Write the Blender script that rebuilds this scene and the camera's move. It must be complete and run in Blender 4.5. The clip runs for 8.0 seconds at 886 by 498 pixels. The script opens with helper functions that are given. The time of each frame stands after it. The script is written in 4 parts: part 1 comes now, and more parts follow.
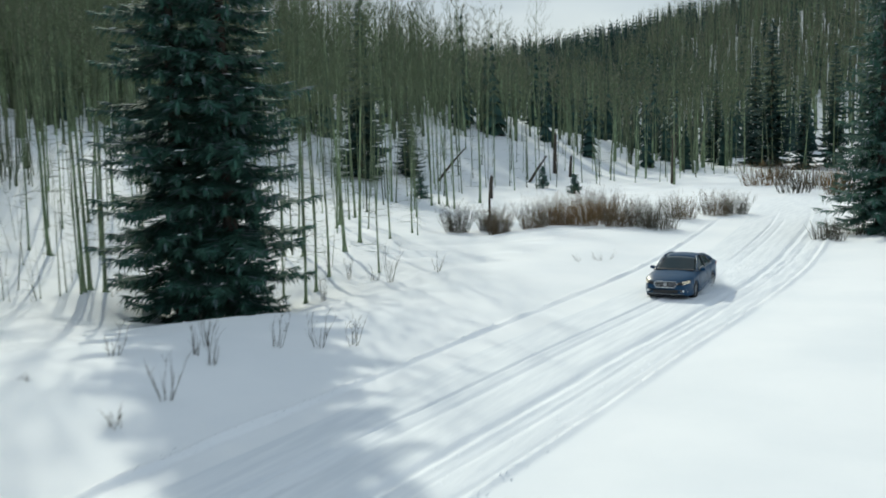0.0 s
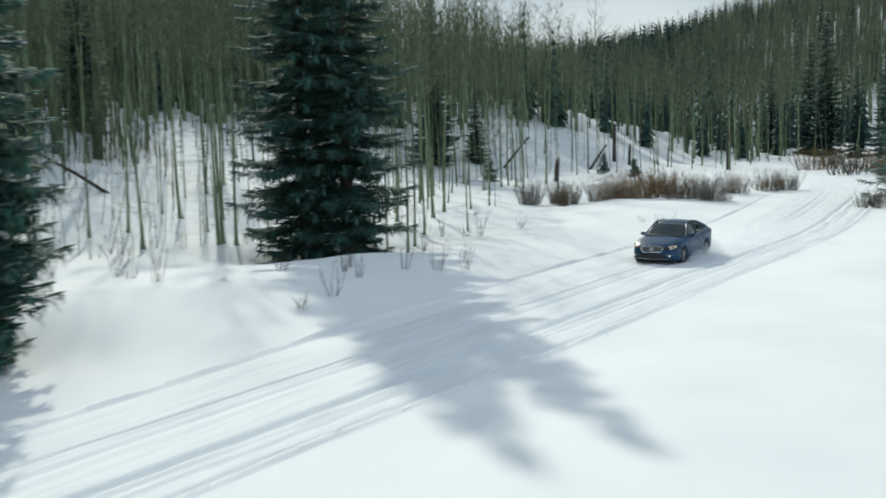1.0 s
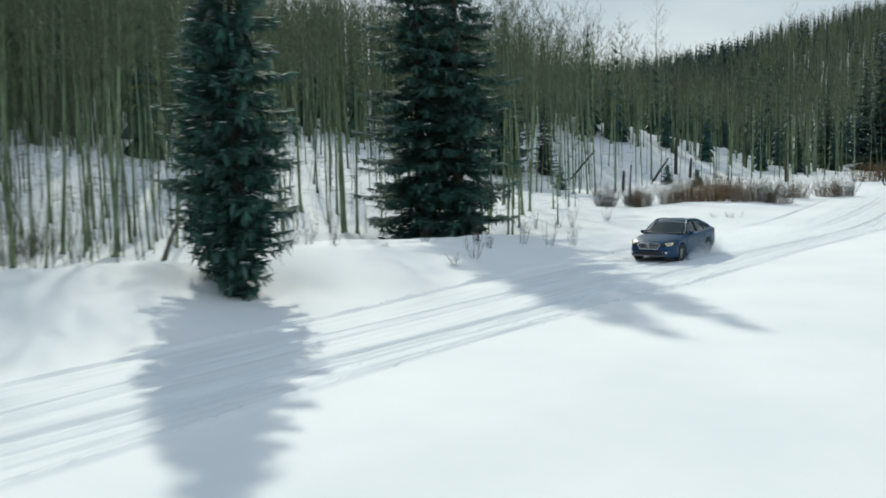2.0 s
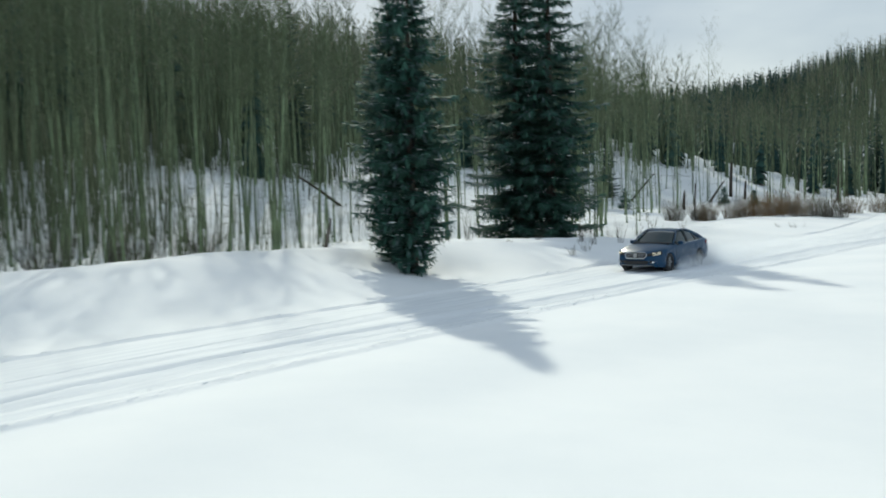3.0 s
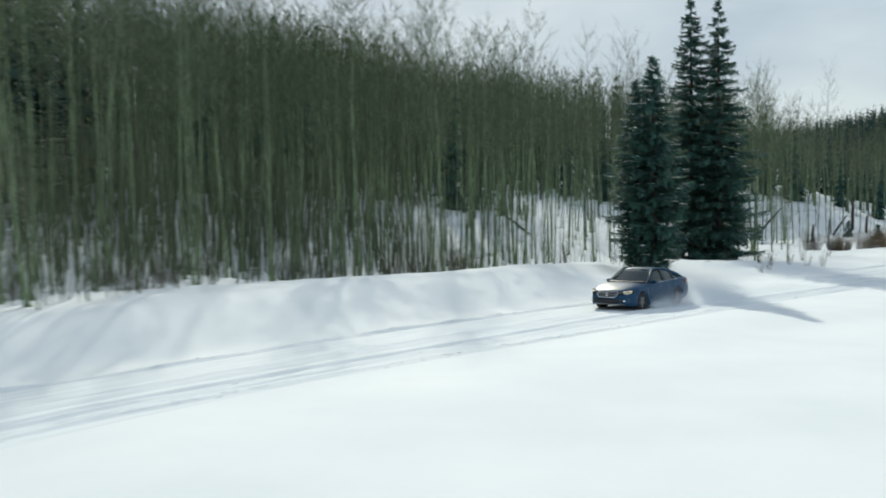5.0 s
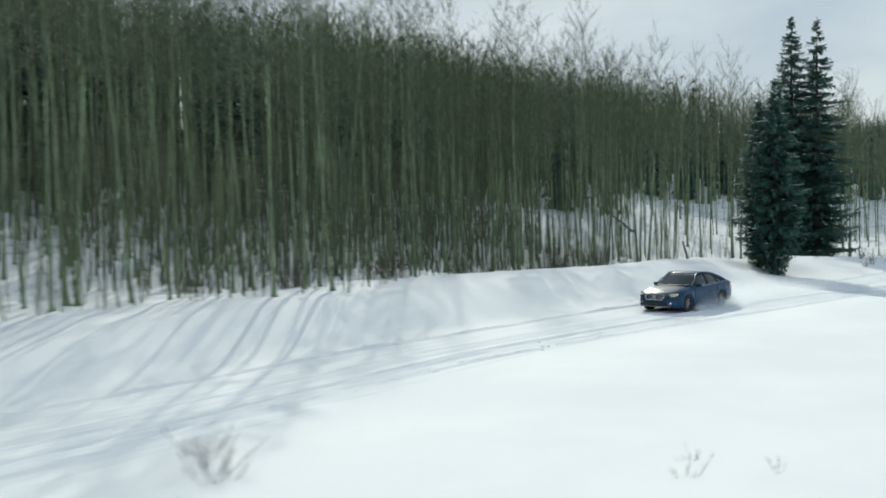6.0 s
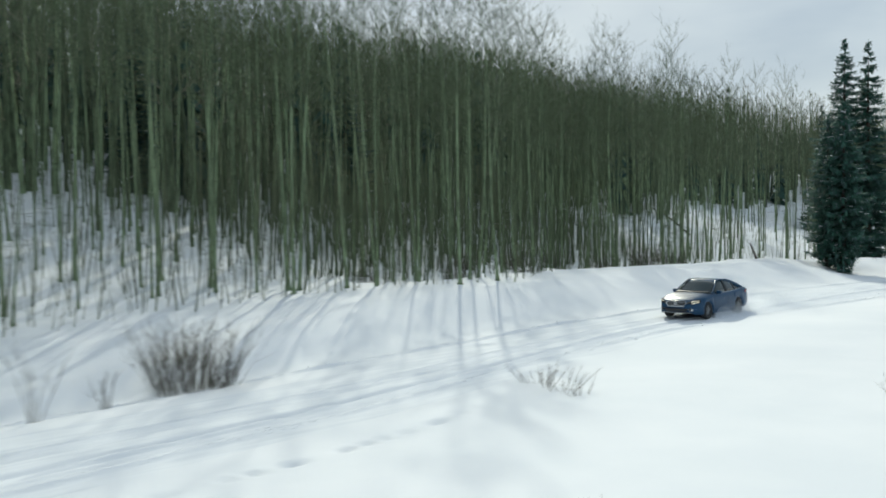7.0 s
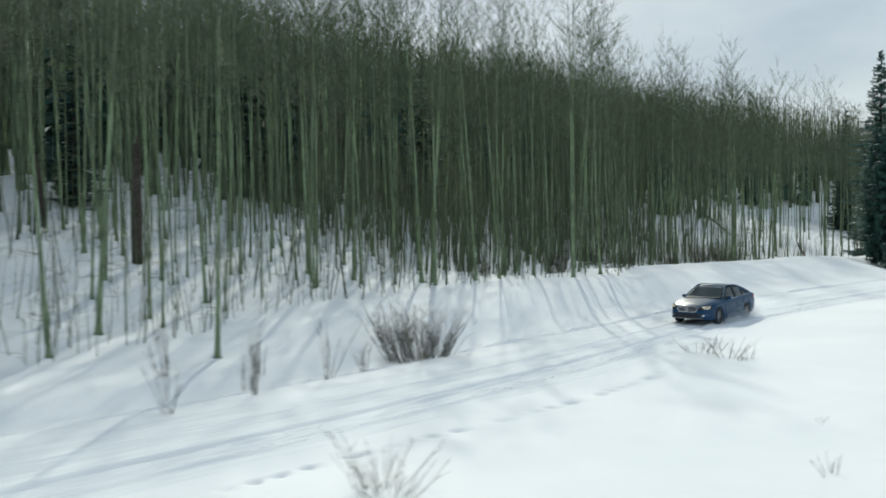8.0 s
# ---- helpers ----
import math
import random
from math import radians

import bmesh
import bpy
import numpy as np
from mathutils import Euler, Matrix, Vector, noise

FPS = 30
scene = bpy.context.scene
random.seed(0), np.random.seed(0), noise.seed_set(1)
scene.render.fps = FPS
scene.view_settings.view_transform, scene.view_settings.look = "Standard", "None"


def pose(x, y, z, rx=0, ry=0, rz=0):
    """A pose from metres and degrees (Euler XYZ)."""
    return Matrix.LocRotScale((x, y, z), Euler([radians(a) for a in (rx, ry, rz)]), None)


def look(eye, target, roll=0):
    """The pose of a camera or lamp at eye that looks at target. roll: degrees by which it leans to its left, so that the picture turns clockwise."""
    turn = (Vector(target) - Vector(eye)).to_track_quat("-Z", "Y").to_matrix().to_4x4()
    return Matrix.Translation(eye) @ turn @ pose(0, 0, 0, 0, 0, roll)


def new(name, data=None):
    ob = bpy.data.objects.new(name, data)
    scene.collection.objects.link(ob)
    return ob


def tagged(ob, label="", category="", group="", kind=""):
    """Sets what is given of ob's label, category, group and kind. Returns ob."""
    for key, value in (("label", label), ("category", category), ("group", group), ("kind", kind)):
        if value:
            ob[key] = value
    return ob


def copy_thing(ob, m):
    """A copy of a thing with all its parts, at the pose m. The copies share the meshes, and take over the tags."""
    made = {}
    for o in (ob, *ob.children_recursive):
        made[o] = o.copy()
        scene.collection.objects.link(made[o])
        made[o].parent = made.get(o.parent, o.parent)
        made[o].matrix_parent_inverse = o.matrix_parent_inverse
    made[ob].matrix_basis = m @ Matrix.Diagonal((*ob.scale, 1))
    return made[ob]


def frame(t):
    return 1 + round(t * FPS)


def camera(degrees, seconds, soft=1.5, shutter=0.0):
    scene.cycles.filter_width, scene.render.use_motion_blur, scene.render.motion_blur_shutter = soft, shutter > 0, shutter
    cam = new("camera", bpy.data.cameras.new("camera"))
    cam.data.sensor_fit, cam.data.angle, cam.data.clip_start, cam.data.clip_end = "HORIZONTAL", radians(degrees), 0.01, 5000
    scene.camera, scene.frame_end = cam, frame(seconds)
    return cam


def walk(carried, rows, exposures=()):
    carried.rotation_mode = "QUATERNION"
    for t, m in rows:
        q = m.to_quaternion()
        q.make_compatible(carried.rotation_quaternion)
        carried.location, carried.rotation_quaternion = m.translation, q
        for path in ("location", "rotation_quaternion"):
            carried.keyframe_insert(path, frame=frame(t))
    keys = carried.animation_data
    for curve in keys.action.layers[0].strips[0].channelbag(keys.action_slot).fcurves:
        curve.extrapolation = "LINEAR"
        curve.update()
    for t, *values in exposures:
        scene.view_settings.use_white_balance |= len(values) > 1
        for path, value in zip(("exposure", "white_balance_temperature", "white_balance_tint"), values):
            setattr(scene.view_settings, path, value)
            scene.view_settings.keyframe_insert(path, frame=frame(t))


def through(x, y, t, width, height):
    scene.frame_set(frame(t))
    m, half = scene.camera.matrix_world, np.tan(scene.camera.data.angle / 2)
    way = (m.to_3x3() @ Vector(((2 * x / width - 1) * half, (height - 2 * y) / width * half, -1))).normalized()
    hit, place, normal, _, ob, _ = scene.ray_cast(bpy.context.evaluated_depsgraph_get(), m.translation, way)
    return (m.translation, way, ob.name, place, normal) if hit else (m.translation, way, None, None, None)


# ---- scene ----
cam = camera(48.3, 8.0, soft=1.7, shutter=0.5)
PATH = [
    (0, (0.927, -0.546, 5.179), (-0.002, 1.209, 4.935), -1.4),
    (0.5, (1.921, -3.734, 4.559), (0.954, -2.0, 4.315), -1.2),
    (1, (2.724, -7.27, 3.968), (1.704, -5.567, 3.729), -1.6),
    (1.5, (3.35, -11.036, 3.409), (2.279, -9.361, 3.191), -1.7),
    (1.7, (3.634, -12.495, 3.32), (2.55, -10.828, 3.11), -1.4),
    (2.8, (5.24, -21.422, 2.4), (4.082, -19.798, 2.254), -1.6),
    (3, (5.413, -22.877, 2.318), (4.24, -21.262, 2.185), -1.4),
    (3.5, (5.931, -26.463, 2.173), (4.72, -24.874, 2.074), -1.0),
    (4, (6.692, -30.188, 2.162), (5.448, -28.624, 2.095), -1.3),
    (4.2, (7.027, -31.76, 2.206), (5.771, -30.205, 2.144), -1.3),
    (5.3, (9.219, -42.945, 2.837), (7.878, -41.463, 2.765), -0.7),
    (5.5, (9.568, -45.122, 2.964), (8.213, -43.654, 2.891), -0.6),
    (6, (10.312, -50.461, 3.122), (8.916, -49.031, 3.048), -1.0),
    (6.5, (10.902, -55.68, 3.21), (9.495, -54.26, 3.14), -0.8),
    (7, (11.215, -60.541, 3.253), (9.804, -59.126, 3.184), -0.6),
    (7.5, (11.48, -64.763, 3.324), (10.064, -63.353, 3.255), -0.5),
    (8, (11.508, -68.805, 3.382), (10.092, -67.394, 3.313), -0.6),
]
SUN_AZ, SUN_EL = 44.2, 30.6   # degrees from +y towards -x; above the horizon
walk(cam, [(t, look(eye, target, roll)) for t, eye, target, roll in PATH],
     exposures=[(0.0, -0.09, 6420, 1), (8.0, -0.09, 6420, 1)])

# ---- world and sun ----
world = bpy.data.worlds.new("winter_sky")
scene.world = world
world.use_nodes = True
wn, wl = world.node_tree.nodes, world.node_tree.links
wn.clear()
w_out = wn.new("ShaderNodeOutputWorld")
w_bg = wn.new("ShaderNodeBackground")
w_sky = wn.new("ShaderNodeTexSky")
w_sky.sky_type, w_sky.sun_disc = "NISHITA", False
w_sky.sun_elevation, w_sky.sun_rotation = radians(SUN_EL), radians(-SUN_AZ)
w_dim = wn.new("ShaderNodeVectorMath")
w_dim.operation = "SCALE"
w_dim.inputs["Scale"].default_value = 0.10
w_co = wn.new("ShaderNodeTexCoord")
w_map = wn.new("ShaderNodeMapping")
w_map.inputs["Scale"].default_value = (1.6, 1.6, 5.0)
w_noise = wn.new("ShaderNodeTexNoise")
w_noise.inputs["Scale"].default_value, w_noise.inputs["Detail"].default_value = 1.7, 6.0
w_ramp = wn.new("ShaderNodeValToRGB")
w_ramp.color_ramp.elements[0].position, w_ramp.color_ramp.elements[0].color = 0.34, (0.47, 0.55, 0.69, 1)
w_ramp.color_ramp.elements[1].position, w_ramp.color_ramp.elements[1].color = 0.66, (0.78, 0.835, 0.92, 1)
w_mix = wn.new("ShaderNodeMix")
w_mix.data_type = "RGBA"
w_mix.inputs["Factor"].default_value = 0.82
wl.new(w_co.outputs["Generated"], w_map.inputs["Vector"])
wl.new(w_map.outputs["Vector"], w_noise.inputs["Vector"])
wl.new(w_noise.outputs["Fac"], w_ramp.inputs["Fac"])
wl.new(w_sky.outputs["Color"], w_dim.inputs[0])
wl.new(w_dim.outputs["Vector"], w_mix.inputs["A"])
wl.new(w_ramp.outputs["Color"], w_mix.inputs["B"])
wl.new(w_mix.outputs["Result"], w_bg.inputs["Color"])
w_bg.inputs["Strength"].default_value = 0.91
wl.new(w_bg.outputs["Background"], w_out.inputs["Surface"])

sun = new("sun", bpy.data.lights.new("sun", "SUN"))
sun.data.energy, sun.data.angle, sun.data.color = 3.32, radians(0.9), (1.0, 0.94, 0.82)
SUN_DIR = Vector((-math.sin(radians(SUN_AZ)) * math.cos(radians(SUN_EL)), math.cos(radians(SUN_AZ)) * math.cos(radians(SUN_EL)), math.sin(radians(SUN_EL))))
sun.matrix_world = look(SUN_DIR * 200, (0, 0, 0))


# ---- materials ----
def material(name, colour, second=None, rough=0.6, metal=0.0, scale=8.0, amount=1.0, bump=0.0, bump_scale=40.0, per_piece=0.0,
             transmission=0.0, coat=0.0, emit=0.0, stretch=(1, 1, 1), piece_colour=None, piece_share=0.3, specular=0.5, subsurface=0.0, through=0.0):
    """A Principled surface: two colours mixed by noise, a fine relief and a change from piece to piece."""
    m = bpy.data.materials.new(name)
    m.use_nodes = True
    n, l = m.node_tree.nodes, m.node_tree.links
    b = n["Principled BSDF"]
    b.inputs["Roughness"].default_value = rough
    b.inputs["Metallic"].default_value = metal
    b.inputs["Transmission Weight"].default_value = transmission
    b.inputs["Coat Weight"].default_value = coat
    b.inputs["Specular IOR Level"].default_value = specular
    if subsurface:
        b.inputs["Subsurface Weight"].default_value = subsurface
        b.inputs["Subsurface Radius"].default_value = (0.03, 0.04, 0.05)
    if emit:
        b.inputs["Emission Color"].default_value = (*colour, 1)
        b.inputs["Emission Strength"].default_value = emit
    co = n.new("ShaderNodeTexCoord")
    mp = n.new("ShaderNodeMapping")
    mp.inputs["Scale"].default_value = stretch
    l.new(co.outputs["Object"], mp.inputs["Vector"])
    noise_a = n.new("ShaderNodeTexNoise")
    noise_a.inputs["Scale"].default_value, noise_a.inputs["Detail"].default_value = scale, 5.0
    l.new(mp.outputs["Vector"], noise_a.inputs["Vector"])
    ramp = n.new("ShaderNodeValToRGB")
    ramp.color_ramp.elements[0].position, ramp.color_ramp.elements[1].position = 0.36, 0.64
    ramp.color_ramp.elements[0].color = (*colour, 1)
    other = second or colour
    ramp.color_ramp.elements[1].color = (*[c + (o - c) * amount for c, o in zip(colour, other)], 1)
    l.new(noise_a.outputs["Fac"], ramp.inputs["Fac"])
    out = ramp.outputs["Color"]
    if per_piece or piece_colour:
        geo = n.new("ShaderNodeNewGeometry")
        if piece_colour:
            pick = n.new("ShaderNodeMath")
            pick.operation = "LESS_THAN"
            pick.inputs[1].default_value = piece_share
            l.new(geo.outputs["Random Per Island"], pick.inputs[0])
            mx = n.new("ShaderNodeMix")
            mx.data_type = "RGBA"
            mx.inputs["B"].default_value = (*piece_colour, 1)
            l.new(pick.outputs[0], mx.inputs["Factor"])
            l.new(out, mx.inputs["A"])
            out = mx.outputs["Result"]
        if per_piece:
            hsv = n.new("ShaderNodeHueSaturation")
            rng = n.new("ShaderNodeMapRange")
            rng.inputs["To Min"].default_value, rng.inputs["To Max"].default_value = 1 - per_piece, 1 + per_piece
            l.new(geo.outputs["Random Per Island"], rng.inputs["Value"])
            l.new(rng.outputs["Result"], hsv.inputs["Value"])
            l.new(out, hsv.inputs["Color"])
            out = hsv.outputs["Color"]
    l.new(out, b.inputs["Base Color"])
    if bump:
        noise_b = n.new("ShaderNodeTexNoise")
        noise_b.inputs["Scale"].default_value, noise_b.inputs["Detail"].default_value = bump_scale, 6.0
        l.new(mp.outputs["Vector"], noise_b.inputs["Vector"])
        bp = n.new("ShaderNodeBump")
        bp.inputs["Strength"].default_value, bp.inputs["Distance"].default_value = bump, 0.03
        l.new(noise_b.outputs["Fac"], bp.inputs["Height"])
        l.new(bp.outputs["Normal"], b.inputs["Normal"])
    if through:                                     # light that passes from the lit side to the other
        tl = n.new("ShaderNodeBsdfTranslucent")
        tl.inputs["Color"].default_value = (*colour, 1)
        both = n.new("ShaderNodeMixShader")
        both.inputs[0].default_value = through
        l.new(b.outputs["BSDF"], both.inputs[1])
        l.new(tl.outputs["BSDF"], both.inputs[2])
        l.new(both.outputs["Shader"], n["Material Output"].inputs["Surface"])
    return m


SNOW = material("snow", (0.86, 0.88, 0.90), (0.80, 0.83, 0.86), 0.85, scale=0.25, bump=0.16, bump_scale=3.0, specular=0.12)
ROAD_SNOW = material("packed_snow", (0.82, 0.85, 0.88), (0.74, 0.775, 0.815), 0.8, scale=1.3, bump=0.30, bump_scale=9.0, stretch=(4.0, 0.35, 1), specular=0.12)
LOOSE_SNOW = material("loose_snow", (0.88, 0.90, 0.92), (0.82, 0.85, 0.88), 0.8, scale=3.0, specular=0.1)
POWDER = material("airborne_powder", (0.93, 0.95, 0.97), (0.90, 0.92, 0.95), 0.9, scale=3.0, specular=0.0, through=0.75)
ASPEN_BARK = material("aspen_bark", (0.215, 0.285, 0.162), (0.075, 0.102, 0.056), 0.8, scale=2.2, bump=0.5, bump_scale=25, stretch=(1, 1, 0.45), per_piece=0.5)
DARK_BARK = material("dark_bark", (0.075, 0.06, 0.048), (0.03, 0.025, 0.02), 0.9, scale=6, bump=0.8, bump_scale=20, stretch=(1, 1, 0.4))
# paler than the near aspen twigs: the haze of distance is put into the colour
HAZED_TWIGS = material("hazed_aspen_twigs", (0.240, 0.238, 0.165), (0.165, 0.166, 0.118), 0.85, scale=0.3, per_piece=0.25)
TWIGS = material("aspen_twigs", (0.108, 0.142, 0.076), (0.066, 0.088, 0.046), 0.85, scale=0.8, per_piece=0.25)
NEEDLES = material("spruce_needles", (0.034, 0.092, 0.072), (0.055, 0.125, 0.092), 0.75, scale=0.7, per_piece=0.4,
                   piece_colour=(0.20, 0.27, 0.29), piece_share=0.13, specular=0.2)
FAR_NEEDLES = material("far_spruce_needles", (0.024, 0.060, 0.058), (0.035, 0.080, 0.066), 0.8, scale=0.3, per_piece=0.3, specular=0.2)
WILLOW = material("willow_stems", (0.105, 0.084, 0.055), (0.14, 0.10, 0.055), 0.8, scale=0.6, per_piece=0.35)
WILLOW_RED = material("red_willow_stems", (0.17, 0.10, 0.032), (0.12, 0.075, 0.03), 0.8, scale=0.6, per_piece=0.3)
WILLOW_GREY = material("grey_willow_stems", (0.078, 0.074, 0.052), (0.05, 0.047, 0.034), 0.8, scale=0.8, per_piece=0.3)
PAINT = material("blue_car_paint", (0.004, 0.043, 0.102), (0.005, 0.047, 0.110), 0.36, 0.0, scale=60, specular=0.3)
DARK_GLASS = material("tinted_glass", (0.010, 0.028, 0.032), rough=0.03, transmission=0.12, specular=0.6)
BLACK = material("black_plastic", (0.012, 0.012, 0.014), (0.02, 0.02, 0.022), 0.5, scale=30)
RUBBER = material("tyre_rubber", (0.018, 0.018, 0.019), (0.035, 0.036, 0.038), 0.85, scale=20, bump=0.3)
CHROME = material("chrome", (0.62, 0.64, 0.66), rough=0.15, metal=1.0)
ALLOY = material("alloy", (0.36, 0.37, 0.38), (0.28, 0.29, 0.30), 0.35, 1.0, scale=15)
LAMP_GLASS = material("lamp_glass", (0.05, 0.055, 0.06), (0.02, 0.022, 0.025), 0.6, scale=9, specular=0.08)
DAY_LIGHT = material("day_light", (1.0, 0.92, 0.72), emit=0.7)
TAIL_RED = material("tail_lens", (0.32, 0.012, 0.012), (0.22, 0.008, 0.008), 0.15, scale=20, coat=0.8)
SEAT = material("seat_cloth", (0.05, 0.05, 0.052), (0.035, 0.035, 0.037), 0.9, scale=40)


# ---- mesh helpers ----
class Build:
    """Collects triangles and quads of one mesh."""
    def __init__(self):
        self.v, self.f, self.m = [], [], []

    def tube(self, pts, radii, sides=6, mat=0, tip=False):
        """A tapered tube along pts; with tip it ends in a point."""
        base = len(self.v)
        pts = [Vector(p) for p in pts]
        for i, p in enumerate(pts):
            d = (pts[min(i + 1, len(pts) - 1)] - pts[max(i - 1, 0)]).normalized()
            a = d.cross(Vector((0.31, 0.17, 0.93)) if abs(d.z) < 0.9 else Vector((1, 0.1, 0))).normalized()
            b = d.cross(a)
            if tip and i == len(pts) - 1:
                self.v.append(tuple(p))
                break
            for k in range(sides):
                w = 2 * math.pi * k / sides
                self.v.append(tuple(p + radii[i] * (a * math.cos(w) + b * math.sin(w))))
        for i in range(len(pts) - 1):
            for k in range(sides):
                q, r = base + i * sides + k, base + i * sides + (k + 1) % sides
                if tip and i == len(pts) - 2:
                    self.f.append((q, r, base + (i + 1) * sides))
                else:
                    self.f.append((q, r, r + sides, q + sides))
                self.m.append(mat)

    def spike(self, p, q, r, mat=0, sides=3):
        self.tube([p, q], [r, 0], sides, mat, True)

    def blade(self, p, q, r, rng, mat=0):
        """A fine twig seen from afar: one sliver, turned at random about its length."""
        p, q = Vector(p), Vector(q)
        d = q - p
        a = d.cross(Vector((rng.uniform(-1, 1), rng.uniform(-1, 1), rng.uniform(-1, 1))))
        a = a.normalized() * r if a.length > 1e-6 else Vector((r, 0, 0))
        n = len(self.v)
        self.v += [tuple(p - a), tuple(p + a), tuple(q)]
        self.f.append((n, n + 1, n + 2))
        self.m.append(mat)

    def clump(self, p, q, r, rng, mat=0):
        """A far needle clump: a folded diamond."""
        p, q = Vector(p), Vector(q)
        d = (q - p).normalized()
        a = d.cross(Vector((0, 0, 1)))
        a = a.normalized() if a.length > 1e-3 else Vector((1, 0, 0))
        c = p.lerp(q, 0.42)
        n = len(self.v)
        sag = Vector((0, 0, -r * rng.uniform(0.3, 0.8)))
        self.v += [tuple(p), tuple(c + a * r + sag), tuple(q), tuple(c - a * r + sag), tuple(c + Vector((0, 0, r * 0.25)))]
        self.f += [(n, n + 1, n + 4), (n + 1, n + 2, n + 4), (n + 2, n + 3, n + 4), (n + 3, n, n + 4)]
        self.m += [mat] * 4

    def spindle(self, p, q, r, mat=0, flat=0.5):
        """A needle clump: thin at both ends, widest a third of the way, flattened."""
        p, q = Vector(p), Vector(q)
        d = (q - p).normalized()
        a = d.cross(Vector((0, 0, 1)))
        a = a.normalized() if a.length > 1e-3 else Vector((1, 0, 0))
        b = d.cross(a)
        c = p.lerp(q, 0.4)
        n = len(self.v)
        self.v += [tuple(p), tuple(c + a * r), tuple(c + b * r * flat), tuple(c - a * r), tuple(c - b * r * flat), tuple(q)]
        for k in range(4):
            s, t = n + 1 + k, n + 1 + (k + 1) % 4
            self.f += [(n, s, t), (s, n + 5, t)]
            self.m += [mat, mat]

    def mesh(self, name, mats, smooth=True):
        me = bpy.data.meshes.new(name)
        me.from_pydata(self.v, [], self.f)
        for m in mats:
            me.materials.append(m)
        me.polygons.foreach_set("material_index", self.m)
        me.polygons.foreach_set("use_smooth", [smooth] * len(me.polygons))
        me.update()
        return me


def part(name, me, parent, label="", at=None):
    """Links a mesh as one object under a thing or a part."""
    ob = new(name, me)
    ob.parent = parent
    if at is not None:
        ob.matrix_basis = at
    return tagged(ob, label)


def empty(name, m, label, category, group="", kind=""):
    ob = new(name)
    ob.matrix_basis = m
    return tagged(ob, label, category, group, kind)


def bm_mesh(name, bm, mat, smooth=True):
    me = bpy.data.meshes.new(name)
    bmesh.ops.recalc_face_normals(bm, faces=bm.faces[:])
    bm.to_mesh(me)
    bm.free()
    me.materials.append(mat)
    me.polygons.foreach_set("use_smooth", [smooth] * len(me.polygons))
    return me


# ---- the lie of the land ----
def lattice(ix, iy, seed):
    h = np.sin(ix * 127.1 + iy * 311.7 + seed * 74.7) * 43758.5453
    return h - np.floor(h)


def soft_noise(x, y, seed=0):
    ix, iy = np.floor(x), np.floor(y)
    fx, fy = x - ix, y - iy
    fx, fy = fx * fx * (3 - 2 * fx), fy * fy * (3 - 2 * fy)
    a, b = lattice(ix, iy, seed), lattice(ix + 1, iy, seed)
    c, d = lattice(ix, iy + 1, seed), lattice(ix + 1, iy + 1, seed)
    return (a + (b - a) * fx) * (1 - fy) + (c + (d - c) * fx) * fy - 0.5


def step(a, b, x):
    t = np.clip((x - a) / (b - a), 0, 1)
    return t * t * (3 - 2 * t)


def curve(y, knots):
    """A smooth line through a few knots (y, value)."""
    ky, kv = [k[0] for k in knots], [k[1] for k in knots]
    s = 2.5
    return (np.interp(y - s, ky, kv) + 2 * np.interp(y, ky, kv) + np.interp(y + s, ky, kv)) / 4


ROAD = [(-90, -2.5), (-62, -6.0), (-56, -6.4), (-46, -7.4), (-38, -8.9), (-30, -10.3), (-12, -10.3), (-3, -10.0), (14, -9.2), (31, -8.4), (47, -8.0), (60, -8.6), (78, -10.5), (90, -9.0), (105, -2.0), (130, 16.0)]
ROAD_Z = [(-90, -1.15), (-45, -1.1), (-32, -1.04), (-27, -0.96), (-20, -0.85), (-9, -0.87), (3, -1.04), (25, -1.08), (33, -1.24), (40, -1.4), (50, -1.26), (62, -1.05), (400, -1.0)]
BERM = [(-90, -5.0), (-47, -4.3), (-43, -3.5), (-37, -2.75), (-25, -2.1), (-12, -2.2), (-7, -2.3), (5, -2.8), (12, -3.2), (25, -3.45), (41, -3.9), (60, -4.1)]
RUT_A = [(-90, -0.8), (-45, -0.7), (-32, -0.3), (-18, 0.2), (-12, 0.1), (-4, -0.5), (3, -0.85), (8, -0.9), (18, -0.62), (60, -0.55)]
RUT_B = [(-90, 0.7), (-45, 0.7), (-30, 0.9), (-18, 1.5), (-10, 1.15), (2, 1.13), (16, 1.4), (60, 1.5)]
EDGE_OF_TRACK = [(-90, 1.8), (-48, 1.75), (-40, 1.45), (-30, 2.0), (-19, 2.9), (-14, 3.25), (-8, 3.0), (-1, 2.6), (4, 2.3), (14, 2.9), (60, 3.0)]
CREST = [(-90, -1.2), (-50, -1.0), (-42, -0.35), (-31, 0.18), (-24, 0.16), (-14, 0.25), (-6, 0.15), (4, -0.05), (12, -0.3), (17, -0.42), (22, -0.72), (30, -1.0), (60, -0.9), (200, -0.9)]
FOOT = [(-90, 10), (-50, 8), (-30, 9), (-10, 14), (10, 16), (40, 17), (60, 23), (80, 28), (110, 28), (140, 36), (190, 70), (400, 110)]


def road_x(y):
    return curve(np.asarray(y, float), ROAD)


